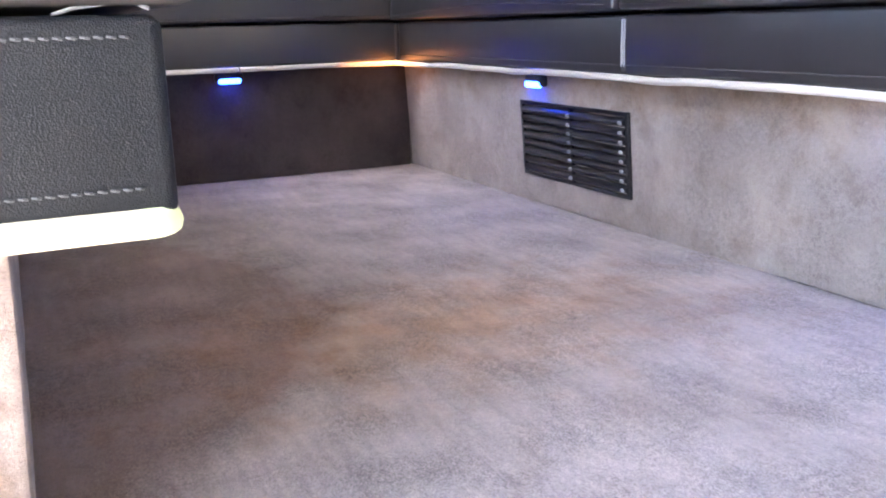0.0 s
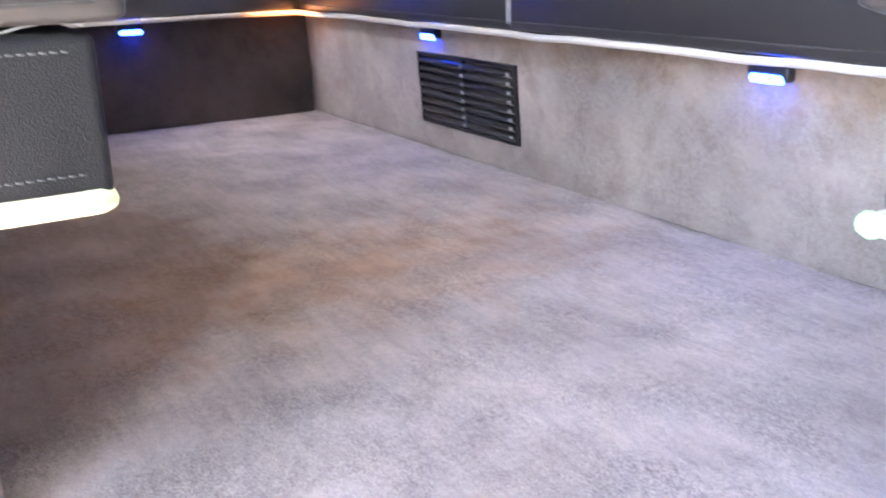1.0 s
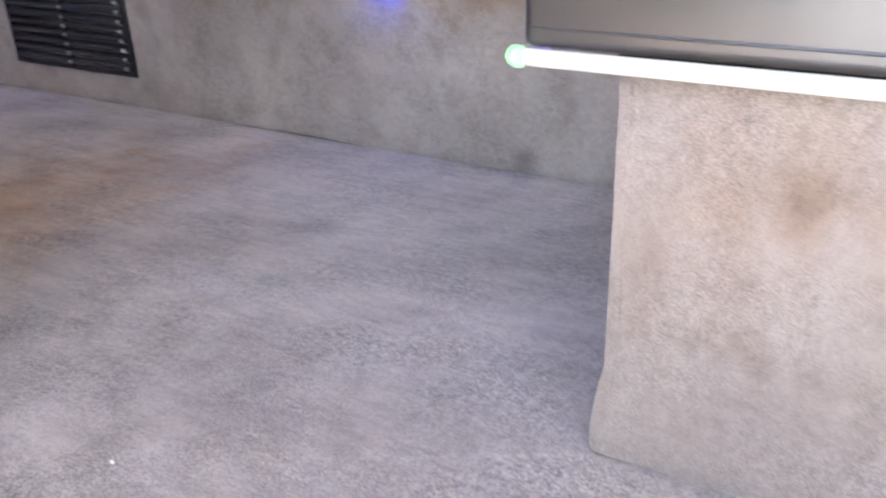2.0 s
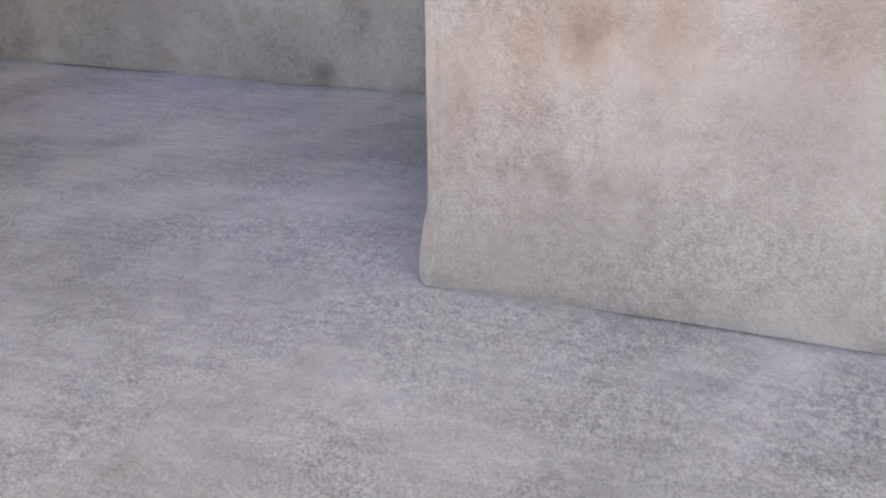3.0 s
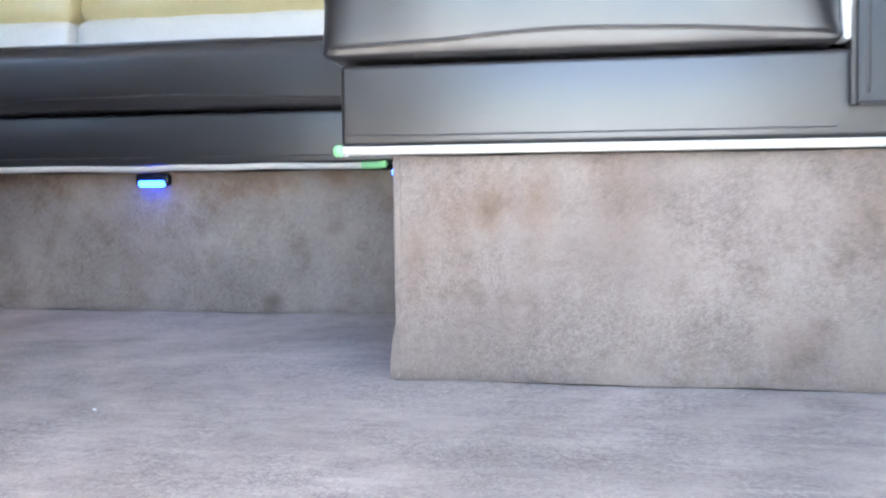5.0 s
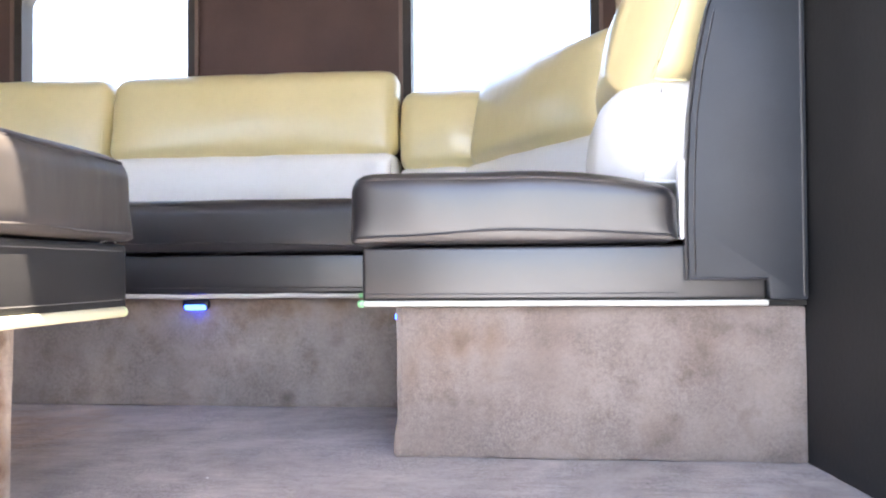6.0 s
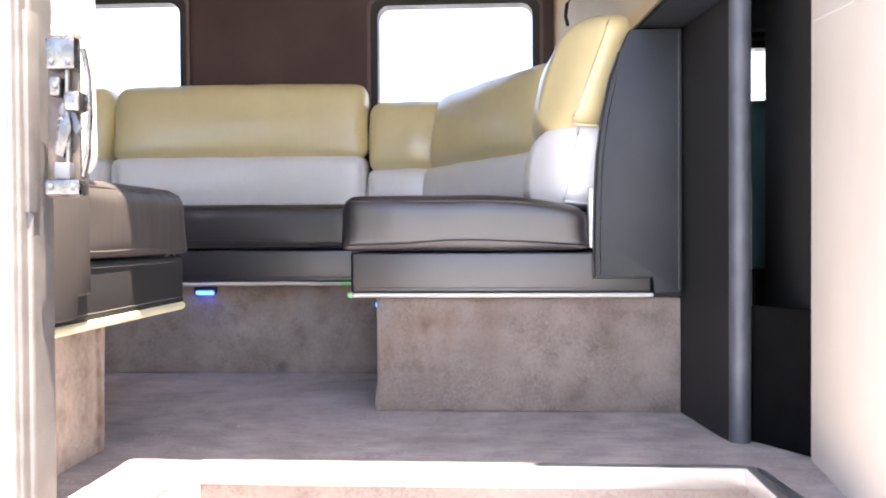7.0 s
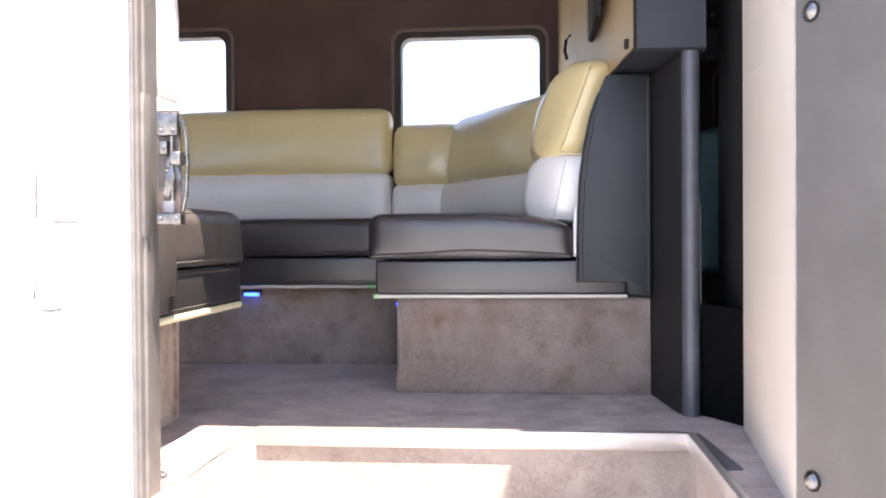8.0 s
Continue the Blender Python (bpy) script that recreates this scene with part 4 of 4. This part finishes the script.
def wall_hatch(x0, z0, x1, z1, r, shade_lines, label):
    """A white cover that stands a little proud of the outer wall, with grey bars painting the shadow along its edge."""
    hatch = thing("wall_hatch", ((x0 + x1) / 2, -1.06, z0), label, "hatch", "hatches on the outer wall")
    part("cover", prism(round_corner(x0, z0, x1, z1, r), 1, -1.0635, -1.0595, 0.0008), WHITE, hatch)
    for line, w in shade_lines:
        part("shade_bar", tube([(x, -1.0625, z) for x, z in line], w, 8), HATCH_SHADE, hatch, "grey bar painting the shadow at the edge")


wall_hatch(-0.438, 0.460, -0.358, 0.540, 0.008, [([(-0.4395, 0.536), (-0.4405, 0.515), (-0.4402, 0.49), (-0.4395, 0.465)], 0.0026), ([(-0.411, 0.4578), (-0.39, 0.4572), (-0.372, 0.4575)], 0.0016)], "white flush hatch on the sunlit outer wall")
wall_hatch(-0.443, 0.314, -0.394, 0.362, 0.012, [([(-0.4425, 0.362), (-0.445, 0.345), (-0.4465, 0.331)], 0.0024), ([(-0.432, 0.3125), (-0.417, 0.3112), (-0.403, 0.3135), (-0.399, 0.3165)], 0.0020)], "white keyhole cover on the sunlit outer wall")

door = thing("entrance_door", (0.78, -1.18, -0.3), "open grey entrance door with domed bolts, hinged outward", "door")
PHI = radians(62)
way, out = Vector((math.cos(PHI), -math.sin(PHI), 0)), Vector((-math.sin(PHI), -math.cos(PHI), 0))
turn = Matrix.Translation((0.743, -1.168, 0)) @ Matrix((way, out, Vector((0, 0, 1)))).transposed().to_4x4()
leaf = box((-0.009, -0.045, -0.30), (0.68, 0.0, 1.60), 0.006, 3)
leaf.transform(turn)
part("leaf", leaf, GREY, door)
for z in (0.087, 0.735, 1.38):
    bolt = bmesh.new()
    bmesh.ops.create_uvsphere(bolt, u_segments=18, v_segments=10, radius=1.0, matrix=pose(0.027, 0.001, z) @ Matrix.Diagonal((0.0125, 0.0085, 0.0125, 1)))
    washer = tube([(0.027 + 0.0135 * math.cos(k * 0.3491), 0.001, z + 0.0135 * math.sin(k * 0.3491)) for k in range(18)], 0.0016, 6, closed=True)
    washer.transform(turn)
    part("washer", washer, RUBBER, door)
    bolt.transform(turn)
    part("bolt", bolt, SCREW, door, "bright domed bolt")

# ---- a crumb of lint on the carpet ----
lint = thing("lint", (-0.27, -0.188, 0.0), "tiny white crumb of lint on the carpet", "lint")
part("crumb", cushion((-0.2725, -0.1895, -0.001), (-0.2680, -0.1865, 0.003), 0.0012, cuts=3, wrinkle=0.001), PALE, lint)
